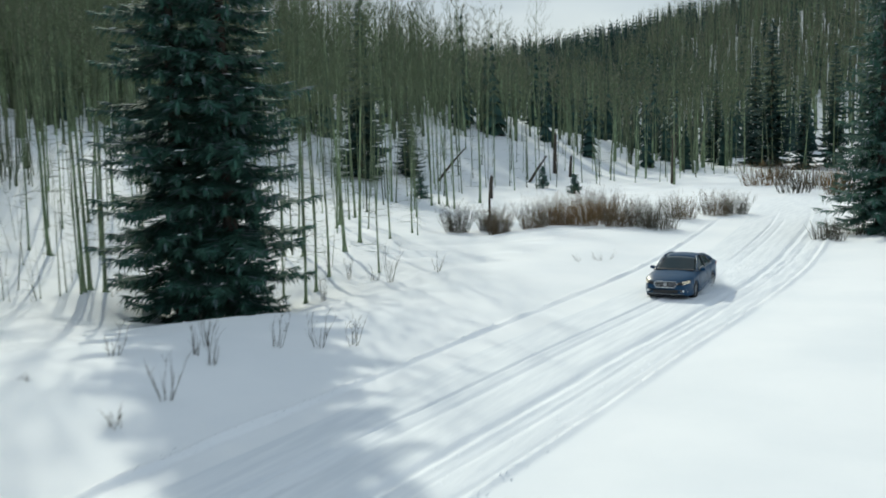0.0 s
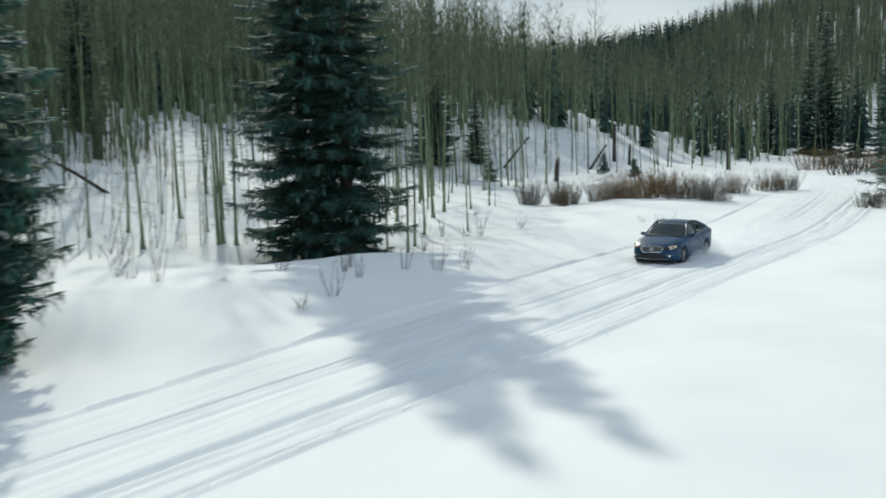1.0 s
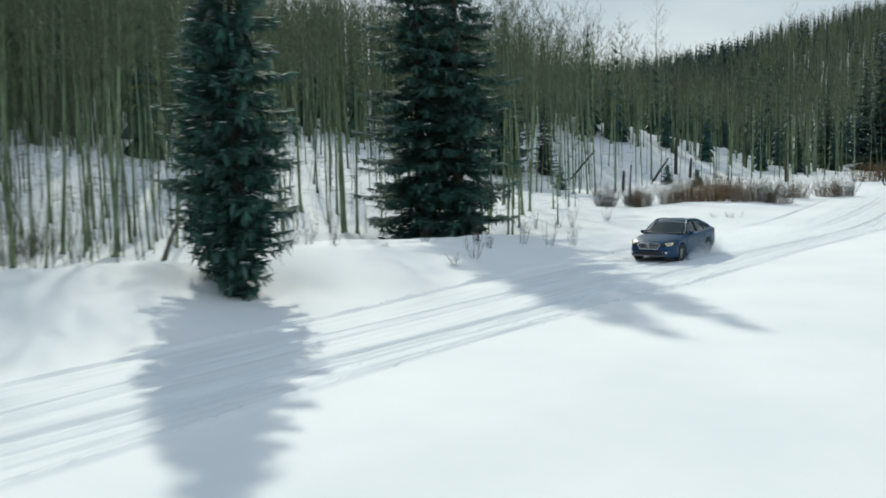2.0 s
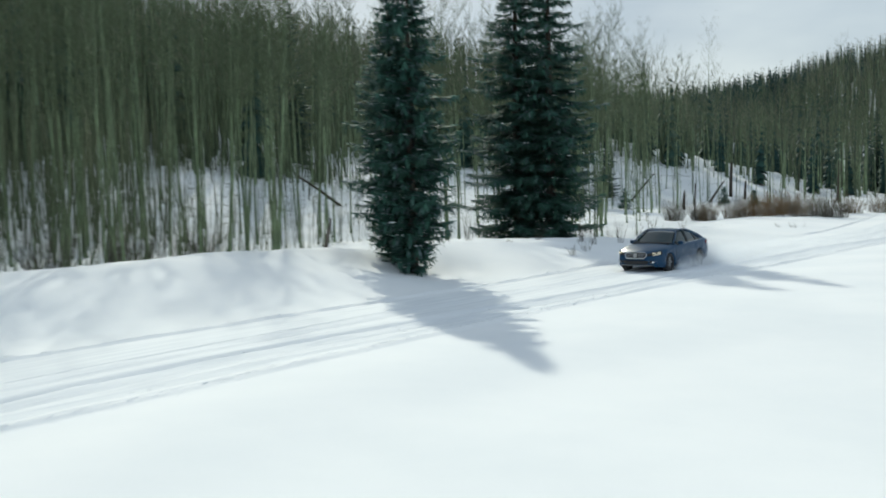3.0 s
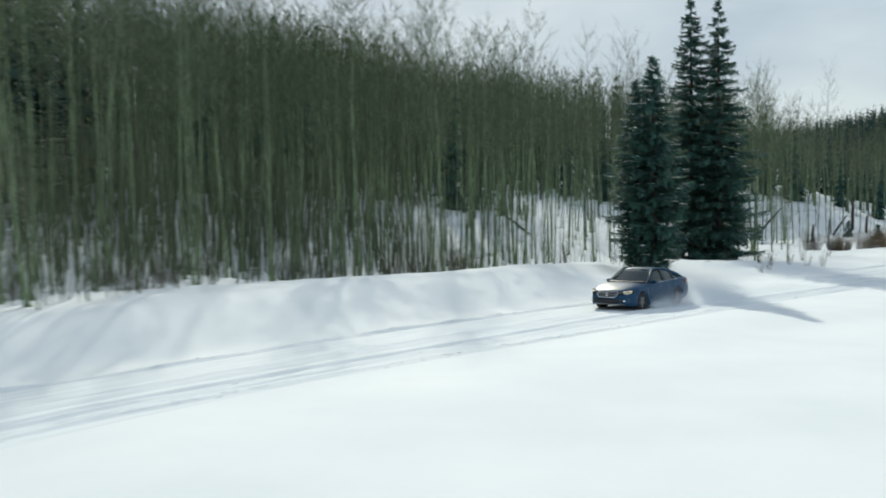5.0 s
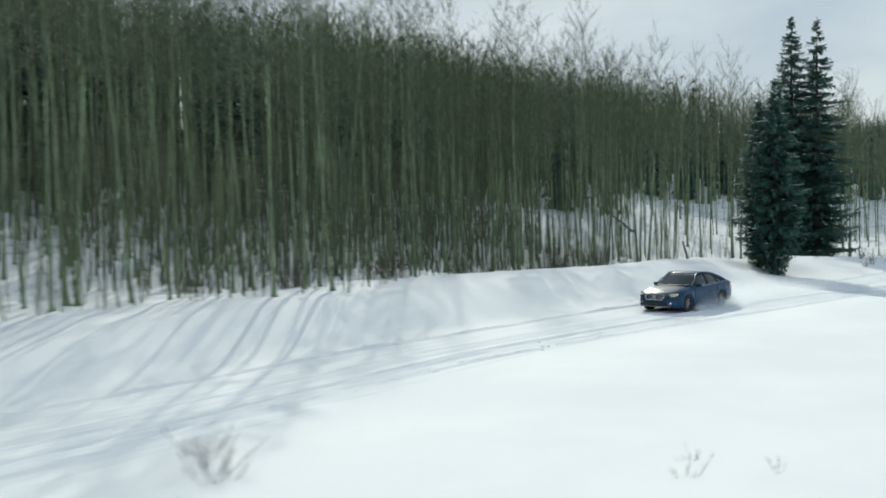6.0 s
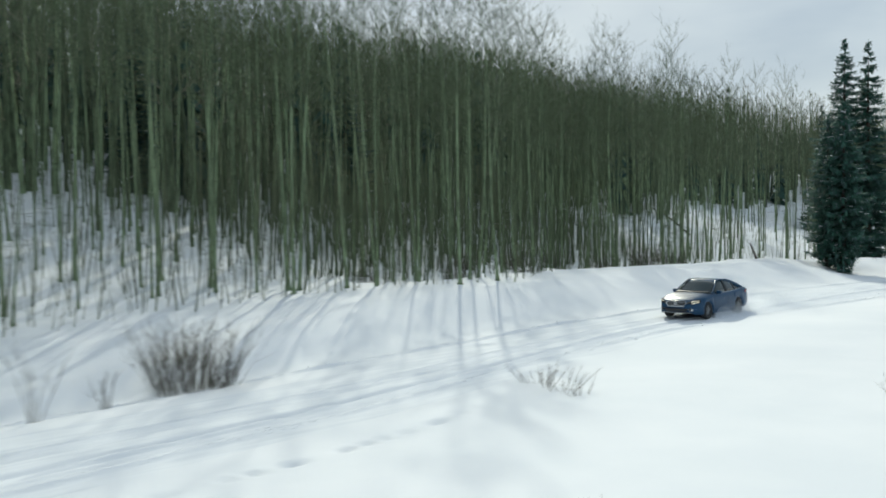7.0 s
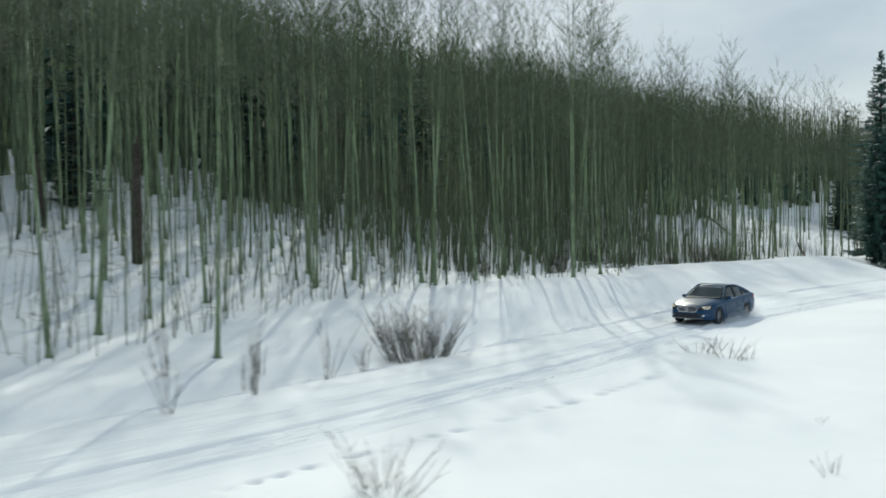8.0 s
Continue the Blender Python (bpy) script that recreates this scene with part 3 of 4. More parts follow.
def plant_wood():
    rng = random.Random(2)
    near = []
    for i in range(7):
        t, c = aspen_mesh(random.Random(100 + i), 17.5, 0, 28, 15, 1.3)
        near.append((t.mesh("aspen_trunk", [ASPEN_BARK]), c.mesh("aspen_crown", [TWIGS])))
    mid = []
    for i in range(5):
        t, c = aspen_mesh(random.Random(200 + i), 17.5, 1, 20, 11, 2.4)
        mid.append((arrays(t, 0), arrays(c, 1)))
    spots = wood_spots()
    spots.sort(key=lambda s: s[3] + max(0, s[1] - 20) * 0.25)
    made = []
    pieces = []
    levels = heights([s[0] for s in spots], [s[1] for s in spots]).tolist()
    for i, (x, y, s, depth) in enumerate(spots):
        tilt = rng.gauss(0, 2.2)
        m = pose(x, y, levels[i], tilt, rng.gauss(0, 2.2), rng.uniform(0, 360))
        k = s * (rng.uniform(1.25, 1.75) if rng.random() < 0.13 else rng.uniform(0.55, 1.1))
        if i < 290:
            v = i % len(near)
            if len(made) <= v:
                ob = empty("aspen_tree", m, "bare slender aspen with pale grey-green bark standing in snow", "aspen tree", "aspens of the wood's edge")
                part("trunk", near[v][0], ob)
                part("crown", near[v][1], ob)
                made.append(ob)
            else:
                ob = copy_thing(made[v], m)
            ob.scale = (k, k, s)
        else:
            for arr in mid[rng.randrange(len(mid))]:
                pieces.append((*arr, m @ Matrix.Diagonal((k, k, s, 1))))
    join_many("aspen_wood", pieces, [ASPEN_BARK, TWIGS], "dense wood of bare grey-green aspens on a snowy slope", "wood")
    # young stems and brush between the trunks
    brush = Build()
    for i in range(2300):
        y = rng.uniform(-76, 40)
        depth = rng.random() ** 1.5 * 26 - 0.3
        x = quick_road(y) + quick_edge(y) - depth
        if 18 < y < 40 and rng.random() < 0.6:
            continue
        z = ground_z(x, y)
        h = rng.uniform(0.5, 3.4) if rng.random() < 0.75 else rng.uniform(3, 6.5)
        top = Vector((x + rng.gauss(0, 0.12) * h, y + rng.gauss(0, 0.12) * h, z + h))
        foot = Vector((x, y, z - 0.2))
        brush.spike(foot, top, 0.010 + 0.004 * h)
        for _ in range(int(3 + h * 2)):
            q = foot.lerp(top, rng.uniform(0.25, 0.95))
            brush.spike(q, q + Vector((rng.gauss(0, 0.3), rng.gauss(0, 0.3), rng.uniform(0.05, 0.5))), 0.007)
    for i in range(4700):                                  # the thicket that closes the wood
        y = rng.uniform(-34, 46)
        depth = 8 + 34 * rng.random()
        x = quick_road(y) + quick_edge(y) - depth
        if y > 12 and depth < (14 if y < 18 else 24) or rng.random() < (-22 - y) / 14:
            continue
        z, h = ground_z(x, y), rng.uniform(2.0, 8.0)
        foot, top = Vector((x, y, z - 0.2)), Vector((x + rng.gauss(0, 0.06) * h, y + rng.gauss(0, 0.06) * h, z + h))
        brush.spike(foot, top, 0.016 + 0.005 * h)
        for _ in range(6):
            q = foot.lerp(top, rng.uniform(0.1, 0.95))
            brush.blade(q, q + Vector((rng.gauss(0, 0.5), rng.gauss(0, 0.5), rng.uniform(0.0, 0.6))), 0.014, rng)
    tagged(new("undergrowth", brush.mesh("undergrowth", [TWIGS])), "thin bare saplings and twigs among the trunks", "undergrowth", kind="stuff")


def far_spruce(rng, height, spread):
    """A distant spruce: closed tiers of broad drooping boughs."""
    b = Build()
    b.tube([(0, 0, -0.5), (0, 0, height * 0.98)], [0.16, 0.02], 3)
    for i in range(10):
        k = (i + 0.3) / 10
        reach = spread * min(1.0, (1 - k) * 1.1) * rng.uniform(0.8, 1.1) + 0.15
        n = 5 if k < 0.45 else 4 if k < 0.75 else 3
        for j in range(n):
            a = 6.283 * j / n + i * 0.9 + rng.uniform(-0.3, 0.3)
            h = height * (0.05 + 0.94 * k) + rng.uniform(-0.5, 0.5) * (1 - 0.6 * k)
            r = reach * rng.uniform(0.75, 1.1)
            b.clump((0, 0, h + 0.3 * reach), (math.cos(a) * r, math.sin(a) * r, h - 0.62 * reach - 0.35), reach * 0.52 + 0.08, rng)
    return b


def plant_far_hill():
    """The wooded hill at the valley's end and the rest of the slope."""
    rng = random.Random(6)
    bare, dark = [], []
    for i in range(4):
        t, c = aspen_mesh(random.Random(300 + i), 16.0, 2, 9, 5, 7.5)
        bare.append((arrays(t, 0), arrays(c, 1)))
    for i in range(3):
        dark.append((arrays(far_spruce(random.Random(320 + i), 16.0, 2.3), 2),))
    spots = []
    for i in range(1500):                                        # the valley floor before the hill
        y = 118 + 100 * rng.random() ** 1.1
        x = rng.uniform(max(-0.62 * (y - 20) - 10, -190), 0.05 * y + 4)
        if y < 170 and x > quick_road(min(y, 100)) + quick_edge(y):
            continue
        spots.append((x, y, rng.uniform(0.55, 0.9) * (0.8 if y < 150 else 0.9), 0.03, 0.1))
    for i in range(3400):                                        # the closed ridge of the hill, of smaller trees
        spots.append((rng.uniform(-160, 16), rng.uniform(205, 350), rng.uniform(0.38, 0.66), 0.05, 0.9))
    for i in range(2300):                                        # its face above the bend
        spots.append((rng.uniform(-105, 18), rng.uniform(200, 325), rng.uniform(0.4, 0.7), 0.04, 0.5))
    for i in range(2300):                                        # the slope above the near wood
        y = rng.uniform(-75, 125)
        x = quick_road(y) + quick_edge(y) - rng.uniform(26 if y < 40 else 42, 100)
        spots.append((x, y, rng.uniform(0.75, 1.05), 0.07 if y < 45 else 0.03, 0.0))
    for i in range(1000):                                        # the foot of the far hill
        spots.append((rng.uniform(-120, 14), rng.uniform(168, 240), rng.uniform(0.45, 0.75), 0.02, 0.15))
    for i in range(550):                                        # the side valley behind the tall spruces
        y = rng.uniform(34, 122)
        spots.append((quick_road(y) + quick_edge(y) - rng.uniform(34, 80), y, rng.uniform(0.7, 0.95), 0.05, 0.0))
    xs, ys = np.array([s[0] for s in spots]), np.array([s[1] for s in spots])
    levels = heights(xs, ys)
    patch = step(0.38, 0.62, soft_noise(xs / 30.0, ys / 30.0, 31) + 0.5)
    pieces = []
    for (x, y, s, share, more), z, p in zip(spots, levels.tolist(), patch.tolist()):
        m = pose(x, y, z, rng.gauss(0, 1.5), rng.gauss(0, 1.5), rng.uniform(0, 360)) @ Matrix.Diagonal((s, s, s, 1))
        for arr in rng.choice(dark if rng.random() < share + more * p else bare):
            pieces.append((*arr, m))
    join_many("far_woods", pieces, [ASPEN_BARK, HAZED_TWIGS, FAR_NEEDLES], "far hillside of bare aspens and dark spruces", "woods")


# ---- shrubs, saplings, logs ----
def shrub(x, y, wide, tall, stems, mat, seed, label, group, spread=0.35, thick=0.008, name="willow_shrub"):
    rng = random.Random(seed)
    b = Build()
    for i in range(stems):
        a, r = rng.uniform(0, 6.28), wide * math.sqrt(rng.random()) * 0.5
        p = Vector((math.cos(a) * r * 0.75, math.sin(a) * r * 0.75, -0.15))
        h = tall * rng.uniform(0.5, 1.05)
        d = Vector((math.cos(a) * (r / wide * 2) * spread + rng.gauss(0, 0.17), math.sin(a) * (r / wide * 2) * spread + rng.gauss(0, 0.17), 1))
        m = p + d * h * 0.5
        e = p + d * h + Vector((rng.gauss(0, 0.06), rng.gauss(0, 0.06), 0)) * h
        b.tube([p, m, e], [thick, thick * 0.7, 0], 3, 0, True)
        for _ in range(rng.randint(2, 5)):
            q = m.lerp(e, rng.uniform(-0.4, 0.9))
            b.spike(q, q + (d.normalized() + Vector((rng.gauss(0, 0.4), rng.gauss(0, 0.4), 0.1))) * h * rng.uniform(0.12, 0.3), thick * 0.6)
    ob = tagged(new(name, b.mesh(name, [mat])), label, "shrub", group)
    ob.matrix_basis = pose(x, y, ground_z(x, y))
    return ob


def plant_shrubs():
    rng = random.Random(9)
    for i, (x, y, w, h, m) in enumerate(((-26.6, 53.4, 1.8, 2.0, WILLOW_GREY), (-25.0, 54.6, 1.5, 1.6, WILLOW_GREY), (-23.8, 53.4, 1.6, 1.9, WILLOW), (-22.4, 55.6, 2.2, 1.9, WILLOW), (-21.0, 57.0, 2.4, 2.1, WILLOW_RED),
                                         (-19.6, 56.6, 2.4, 2.0, WILLOW_RED), (-18.6, 58.2, 2.6, 1.9, WILLOW_RED), (-17.2, 56.6, 2.4, 1.8, WILLOW), (-16.0, 57.0, 2.4, 1.9, WILLOW_GREY), (-14.8, 56.4, 2.6, 1.8, WILLOW_GREY),
                                         (-15.0, 62.0, 2.4, 1.7, WILLOW), (-13.6, 65.5, 2.4, 1.8, WILLOW), (-12.6, 67.0, 2.0, 1.6, WILLOW_GREY), (-20.0, 60.0, 3.0, 2.2, WILLOW), (-22.5, 59.0, 2.6, 2.0, WILLOW_GREY))):
        shrub(x, y, w, h, 210, m, 40 + i, "bare reddish-brown willow shrub rising from deep snow" if m is WILLOW_RED else "bare brown willow shrub rising from deep snow", "willows on the meadow", 0.3, 0.009)
    for i in range(12):
        shrub(-16 + i * 1.1 + rng.uniform(-1, 1), 96 + rng.uniform(-8, 10) - i * 0.6, 3.5, 2.4, 70, WILLOW_GREY if i % 2 else WILLOW_RED, 80 + i, "bare brown willow thicket where the road bends", "willows at the bend", 0.35, 0.02)
    for i in range(5):
        shrub(-4.8 + rng.uniform(-1.2, 1.6), 55.5 + rng.uniform(-1.5, 2.0), 1.2, 1.1, 40, WILLOW_GREY, 120 + i, "low bare shrub at the foot of a spruce", "shrubs under the spruce", 0.4, 0.012)
    shrub(-11.7, -46.9, 2.6, 2.0, 240, WILLOW_GREY, 131, "dense bare grey willow shrub on the road bank", "shrubs along the road", 0.5, 0.008)
    shrub(-13.7, -46.0, 1.5, 1.4, 70, WILLOW_GREY, 132, "bare grey willow shrub on the road bank", "shrubs along the road", 0.6)
    for x, y, w, h, n in ((-5.0, -40.9, 0.7, 0.75, 9), (-4.3, -41.4, 0.6, 0.9, 8), (-3.5, -41.8, 0.6, 0.8, 9), (-2.8, -42.0, 0.6, 0.6, 8)):
        shrub(x, y, w, h, n, WILLOW_GREY, int(h * 100) + n, "sparse leaning twigs poking through meadow snow", "meadow twigs", 0.9, 0.010, "twig_clump")
    for x, y, w, h, n in ((2.6, -37.4, 0.3, 0.5, 5), (2.2, -36.6, 0.3, 0.45, 5), (3.6, -36.2, 0.4, 0.35, 6), (2.8, -49.1, 0.3, 0.25, 6), (0.3, -58.9, 0.9, 0.8, 22), (-0.2, -58.5, 0.7, 1.0, 14), (4.6, -53.0, 0.4, 0.5, 6),
                          (-13.9, 43.6, 0.9, 0.6, 12), (-14.6, 42.4, 0.6, 0.5, 8)):
        shrub(x, y, w, h, n, WILLOW_GREY, int(h * 100) + n + int(x), "sparse twigs poking through meadow snow", "meadow twigs", 0.8, 0.009, "twig_clump")
    # brush at the wood's edge along the crest of the bank
    for i in range(13):
        y = -28 + 3.2 * i + rng.uniform(-0.9, 0.9)
        x = quick_road(y) + quick_edge(y) - rng.uniform(0.3, 7.0)
        shrub(x, y, rng.uniform(1.4, 2.6), rng.uniform(1.2, 2.3), 80, WILLOW_GREY, 150 + i, "low dark bare brush between aspen trunks", "brush at the wood's edge", 0.45, 0.011, "brush_shrub")
    # thin saplings on the bank before the spruces and along the wood
    spots = [(-14.9, 15.8, 1.3), (-16.0, 18.6, 1.3), (-17.3, 20.0, 1.3), (-18.4, 17.6, 1.1), (-15.9, 21.2, 1.3), (-15.0, 21.9, 1.3), (-14.4, 22.8, 1.2), (-16.8, 19.0, 1.0), (-20.2, 34.6, 2.0), (-21.8, 32.0, 1.4),
             (-22.6, 30.4, 1.2), (-18.1, 14.6, 0.4), (-19.4, 13.2, 1.5), (-21.0, 13.6, 1.3), (-22.6, 14.6, 1.8), (-23.2, 12.2, 1.6), (-14.5, 13.9, 0.6), (-10.2, -51.7, 1.9), (-9.6, -54.6, 2.0), (-11.4, -53.6, 1.6),
             (-12.8, -52.2, 1.8), (-13.6, -54.8, 2.2), (-9.0, -57.4, 1.8), (-11.2, -49.6, 1.2), (-21.6, 35.6, 1.0), (-23.4, 36.4, 1.3), (-19.0, 36.6, 0.9)]
    for i, (x, y, h) in enumerate(spots):
        shrub(x, y, 0.35, h, 7, WILLOW_GREY, 200 + i, "thin bare sapling stems in the snow", "bank saplings", 0.18, 0.012, "sapling")
    for x0, y0, x1, y1, r, lift in ((-44.6, 33.4, -46.0, 29.6, 0.10, 2.5), (-49.1, 92.9, -46.4, 94.3, 0.13, 3.4), (-24.6, 9.4, -27.2, 12.8, 0.09, 1.6), (-40.0, -47.0, -36.0, -49.0, 0.13, 3.6), (-41.5, 100.0, -40.5, 103.0, 0.14, 2.8)):
        ob = empty("fallen_log", pose(x0, y0, ground_z(x0, y0)), "dead grey trunk leaning over the snow", "log", "fallen logs")
        b = Build()
        a, c = Vector((0, 0, -0.2)), Vector((x1 - x0, y1 - y0, lift))
        b.tube([a, a.lerp(c, 0.5) + Vector((0, 0, 0.1)), c], [r * 1.2, r, r * 0.6], 7)
        part("log", b.mesh("log", [DARK_BARK]), ob)
    for x, y, h, r in ((-36.6, 79.8, 2.0, 0.16), (-41.1, 107, 4.6, 0.22), (-39.0, 106.5, 2.4, 0.18), (-25.6, 100.5, 5.0, 0.22), (-31.0, -46.5, 5.5, 0.24), (-27.5, 60.0, 3.0, 0.08)):
        ob = empty("dead_snag", pose(x, y, ground_z(x, y)), "broken dark dead trunk standing in snow", "snag", "dead snags")
        b = Build()
        b.tube([(0, 0, -0.4), (0.03, 0, h * 0.5), (0.1, 0.04, h)], [r * 1.15, r, r * 0.7], 8)
        b.spike((0.1, 0.04, h * 0.97), (0.16, 0.1, h * 1.12), r * 0.4)
        b.spike((0.0, 0.0, h * 0.7), (0.5, 0.3, h * 0.85), r * 0.25)
        part("trunk", b.mesh("snag", [DARK_BARK]), ob)
    # single aspens that stand out before the wood
    for i, (x, y, h) in enumerate(((-15.3, -52.1, 15.5), (-23.2, 32.7, 13.5), (-24.0, 34.6, 14), (-25.0, 33.6, 13), (-24.6, 36.5, 13.5), (-22.6, 37.6, 12), (-54.9, 135.5, 22.5), (-53.2, 106.5, 21.5), (-25.2, 99.5, 19.0),
                                   (-18.9, -29.3, 16), (-18.3, -26.3, 5), (-21.6, -29.2, 17), (-22.2, -31.2, 16.5), (-25.1, -35.7, 17), (-25.9, -40.0, 17), (-23.4, -50.0, 17), (-31.8, 28.8, 17), (-32.2, 29.5, 18), (-31.4, 29.6, 16),
                                   (-32.3, 24.4, 17), (-29.0, 52.0, 9), (-27.5, 50.0, 7))):
        t, c = aspen_mesh(random.Random(500 + i), h, 0, 30, 12)
        ob = empty("aspen_tree", pose(x, y, ground_z(x, y), 0, 0, i * 57), "lone bare aspen with pale bark before the wood", "aspen tree", "lone aspens")
        part("trunk", t.mesh("aspen_trunk", [ASPEN_BARK]), ob)
        part("crown", c.mesh("aspen_crown", [TWIGS]), ob)


def scatter_crumbs():
    """Broken snow lying along the berm and in the churned band of the track."""
    rng = random.Random(17)
    b = Build()
    spots = []
    for i in range(6500):
        y = rng.uniform(-60, 62)
        if i % 5 < 2:
            u = float(np.interp(y, [k[0] for k in BERM], [k[1] for k in BERM])) + rng.gauss(0.0, 0.13)
        else:
            lo, hi = (float(np.interp(y, [k[0] for k in line_], [k[1] for k in line_])) for line_ in (RUT_B, EDGE_OF_TRACK))
            u = rng.uniform(lo - 0.15, hi + 0.1) if i % 5 < 3 else hi + rng.gauss(0.05, 0.1)
        spots.append((quick_road(y) + u, y, rng.uniform(0.006, 0.02) * (1.8 if rng.random() < 0.06 else 1.0)))
    levels = heights([p[0] for p in spots], [p[1] for p in spots]).tolist()
    for (x, y, r), z in zip(spots, levels):
        a = rng.uniform(0, 6.28)
        d = Vector((math.cos(a), math.sin(a), rng.uniform(-0.2, 0.2))) * r * rng.uniform(0.9, 1.7)
        c = Vector((x, y, z + r * 0.25))
        b.spindle(c - d, c + d, r, 0, rng.uniform(0.6, 0.9))
    tagged(new("snow_crumbs", b.mesh("snow_crumbs", [LOOSE_SNOW], False)), "small broken lumps of snow along the track", "snow lumps", kind="stuff")


# ---- the car ----
AXLE_F, AXLE_R, WHEEL_R = 1.40, -1.35, 0.335


def half_width(x):
    w = 0.915
    if x > 1.5:
        w -= 0.235 * ((x - 1.5) / 0.9) ** 2.4
    if x < -1.6:
        w -= 0.13 * ((-1.6 - x) / 0.8) ** 2.0
    return w


def line(x, knots):
    return float(np.interp(x, [k[0] for k in knots], [k[1] for k in knots]))


def shoulder(x):
    return line(x, [(-2.42, 0.86), (-2.3, 0.97), (-1.6, 1.0), (0, 0.945), (0.9, 0.90), (1.7, 0.83), (2.2, 0.735), (2.34, 0.66), (2.42, 0.58)])


def deck(x):
    return line(x, [(-2.42, 0.92), (-2.36, 1.06), (-2.1, 1.10), (-1.75, 1.10), (-1.4, 1.06), (0.6, 1.02), (0.98, 1.005), (1.5, 0.955), (1.95, 0.875), (2.25, 0.785), (2.36, 0.70), (2.42, 0.60)])


def sill(x):
    z = line(x, [(-2.42, 0.40), (-2.3, 0.30), (-2.0, 0.25), (-0.9, 0.19), (0.9, 0.19), (1.9, 0.20), (2.3, 0.22), (2.42, 0.30)])
    for ax in (AXLE_F, AXLE_R):
        d = abs(x - ax)
        if d < 0.385:
            z = max(z, 0.30 + math.sqrt(0.385 ** 2 - d * d))
    return z


NOSE_BOW = 0.20


def skin_x(y, z):
    """How far forward the car's skin lies at a width and height of its front."""
    front = line(z, [(0.22, 2.34), (0.30, 2.42), (0.60, 2.42), (0.70, 2.36), (0.785, 2.25), (0.875, 1.95)])
    slack = max(0.0, (0.915 - abs(y) / 0.985) / 0.235)
    corner = 1.5 + 0.9 * slack ** (1 / 2.4)
    x = min(front, corner)
    return x - NOSE_BOW * y * y * max(0.0, (x - 1.6) / 0.8)


def car_body():
    xs = sorted(set([round(v, 3) for v in np.arange(-2.3, 2.3, 0.12)] + [-2.42, -2.39, -2.36, 2.3, 2.34, 2.38, 2.42]
                    + [ax + s for ax in (AXLE_F, AXLE_R) for s in (-0.386, -0.383, -0.36, -0.31, -0.22, -0.12, 0, 0.12, 0.22, 0.31, 0.36, 0.383, 0.386)]))
    bm = bmesh.new()
    rows = []
    for x in xs:
        w, b, s, d = half_width(x), sill(x), shoulder(x), deck(x)
        m1, m2 = b + (s - b) * 0.35, b + (s - b) * 0.72
        prof = [(w * 0.955, b), (w * 0.99, b + 0.05), (w, m1), (w * 0.988, m2), (w * 0.975, s - 0.03), (w * 0.95, s), (w * 0.86, s + (d - s) * 0.55), (w * 0.62, d - 0.012), (w * 0.3, d), (0, d + 0.004)]
        half = [bm.verts.new((x, y, z)) for y, z in prof]
        other = [bm.verts.new((x, -y, z)) for y, z in prof[:-1]]
        for v in half + other:
            v.co.x -= NOSE_BOW * v.co.y ** 2 * max(0.0, (x - 1.6) / 0.8)
        rows.append(half + other[::-1])
    for a, b in zip(rows, rows[1:]):
        for i in range(len(a) - 1):
            bm.faces.new((a[i], b[i], b[i + 1], a[i + 1]))
    bm.faces.new(rows[0])
    bm.faces.new(rows[-1][::-1])
    return bm_mesh("car_body", bm, PAINT)


def grid_bm(points):
    """A bmesh sheet from rows of points."""
    bm = bmesh.new()
    vs = [[bm.verts.new(p) for p in row] for row in points]
    for a, b in zip(vs, vs[1:]):
        for i in range(len(a) - 1):
            bm.faces.new((a[i], a[i + 1], b[i + 1], b[i]))
    return bm


def thick(bm, t):
    bmesh.ops.recalc_face_normals(bm, faces=bm.faces[:])
    bmesh.ops.solidify(bm, geom=bm.faces[:], thickness=t)
    return bm


def box_bm(sx, sy, sz, bevel=0.02, seg=2):
    bm = bmesh.new()
    bmesh.ops.create_cube(bm, size=1.0, matrix=Matrix.Diagonal((sx, sy, sz, 1)))
    bmesh.ops.bevel(bm, geom=bm.edges[:], offset=bevel, segments=seg, affect="EDGES", profile=0.6)
    return bm


def roof_z(x):
    return line(x, [(-1.95, 1.09), (-1.45, 1.28), (-1.0, 1.42), (-0.6, 1.475), (-0.2, 1.495), (0.1, 1.47), (0.28, 1.425), (0.98, 1.01)])


def cabin_ring(x):
    """Half widths of the cabin at the belt and at the roof's edge, and the two heights."""
    top = roof_z(x)
    return half_width(x) * 0.90, 0.60 - 0.02 * abs(x + 0.3), shoulder(x) + 0.015, top - 0.045


def side_point(x, k, sg, out=0.0):
    yb, yt, zb, zt = cabin_ring(x)
    return (x, sg * (yb + (yt - yb) * (k ** 1.15) + out), zb + (zt - zb) * k)


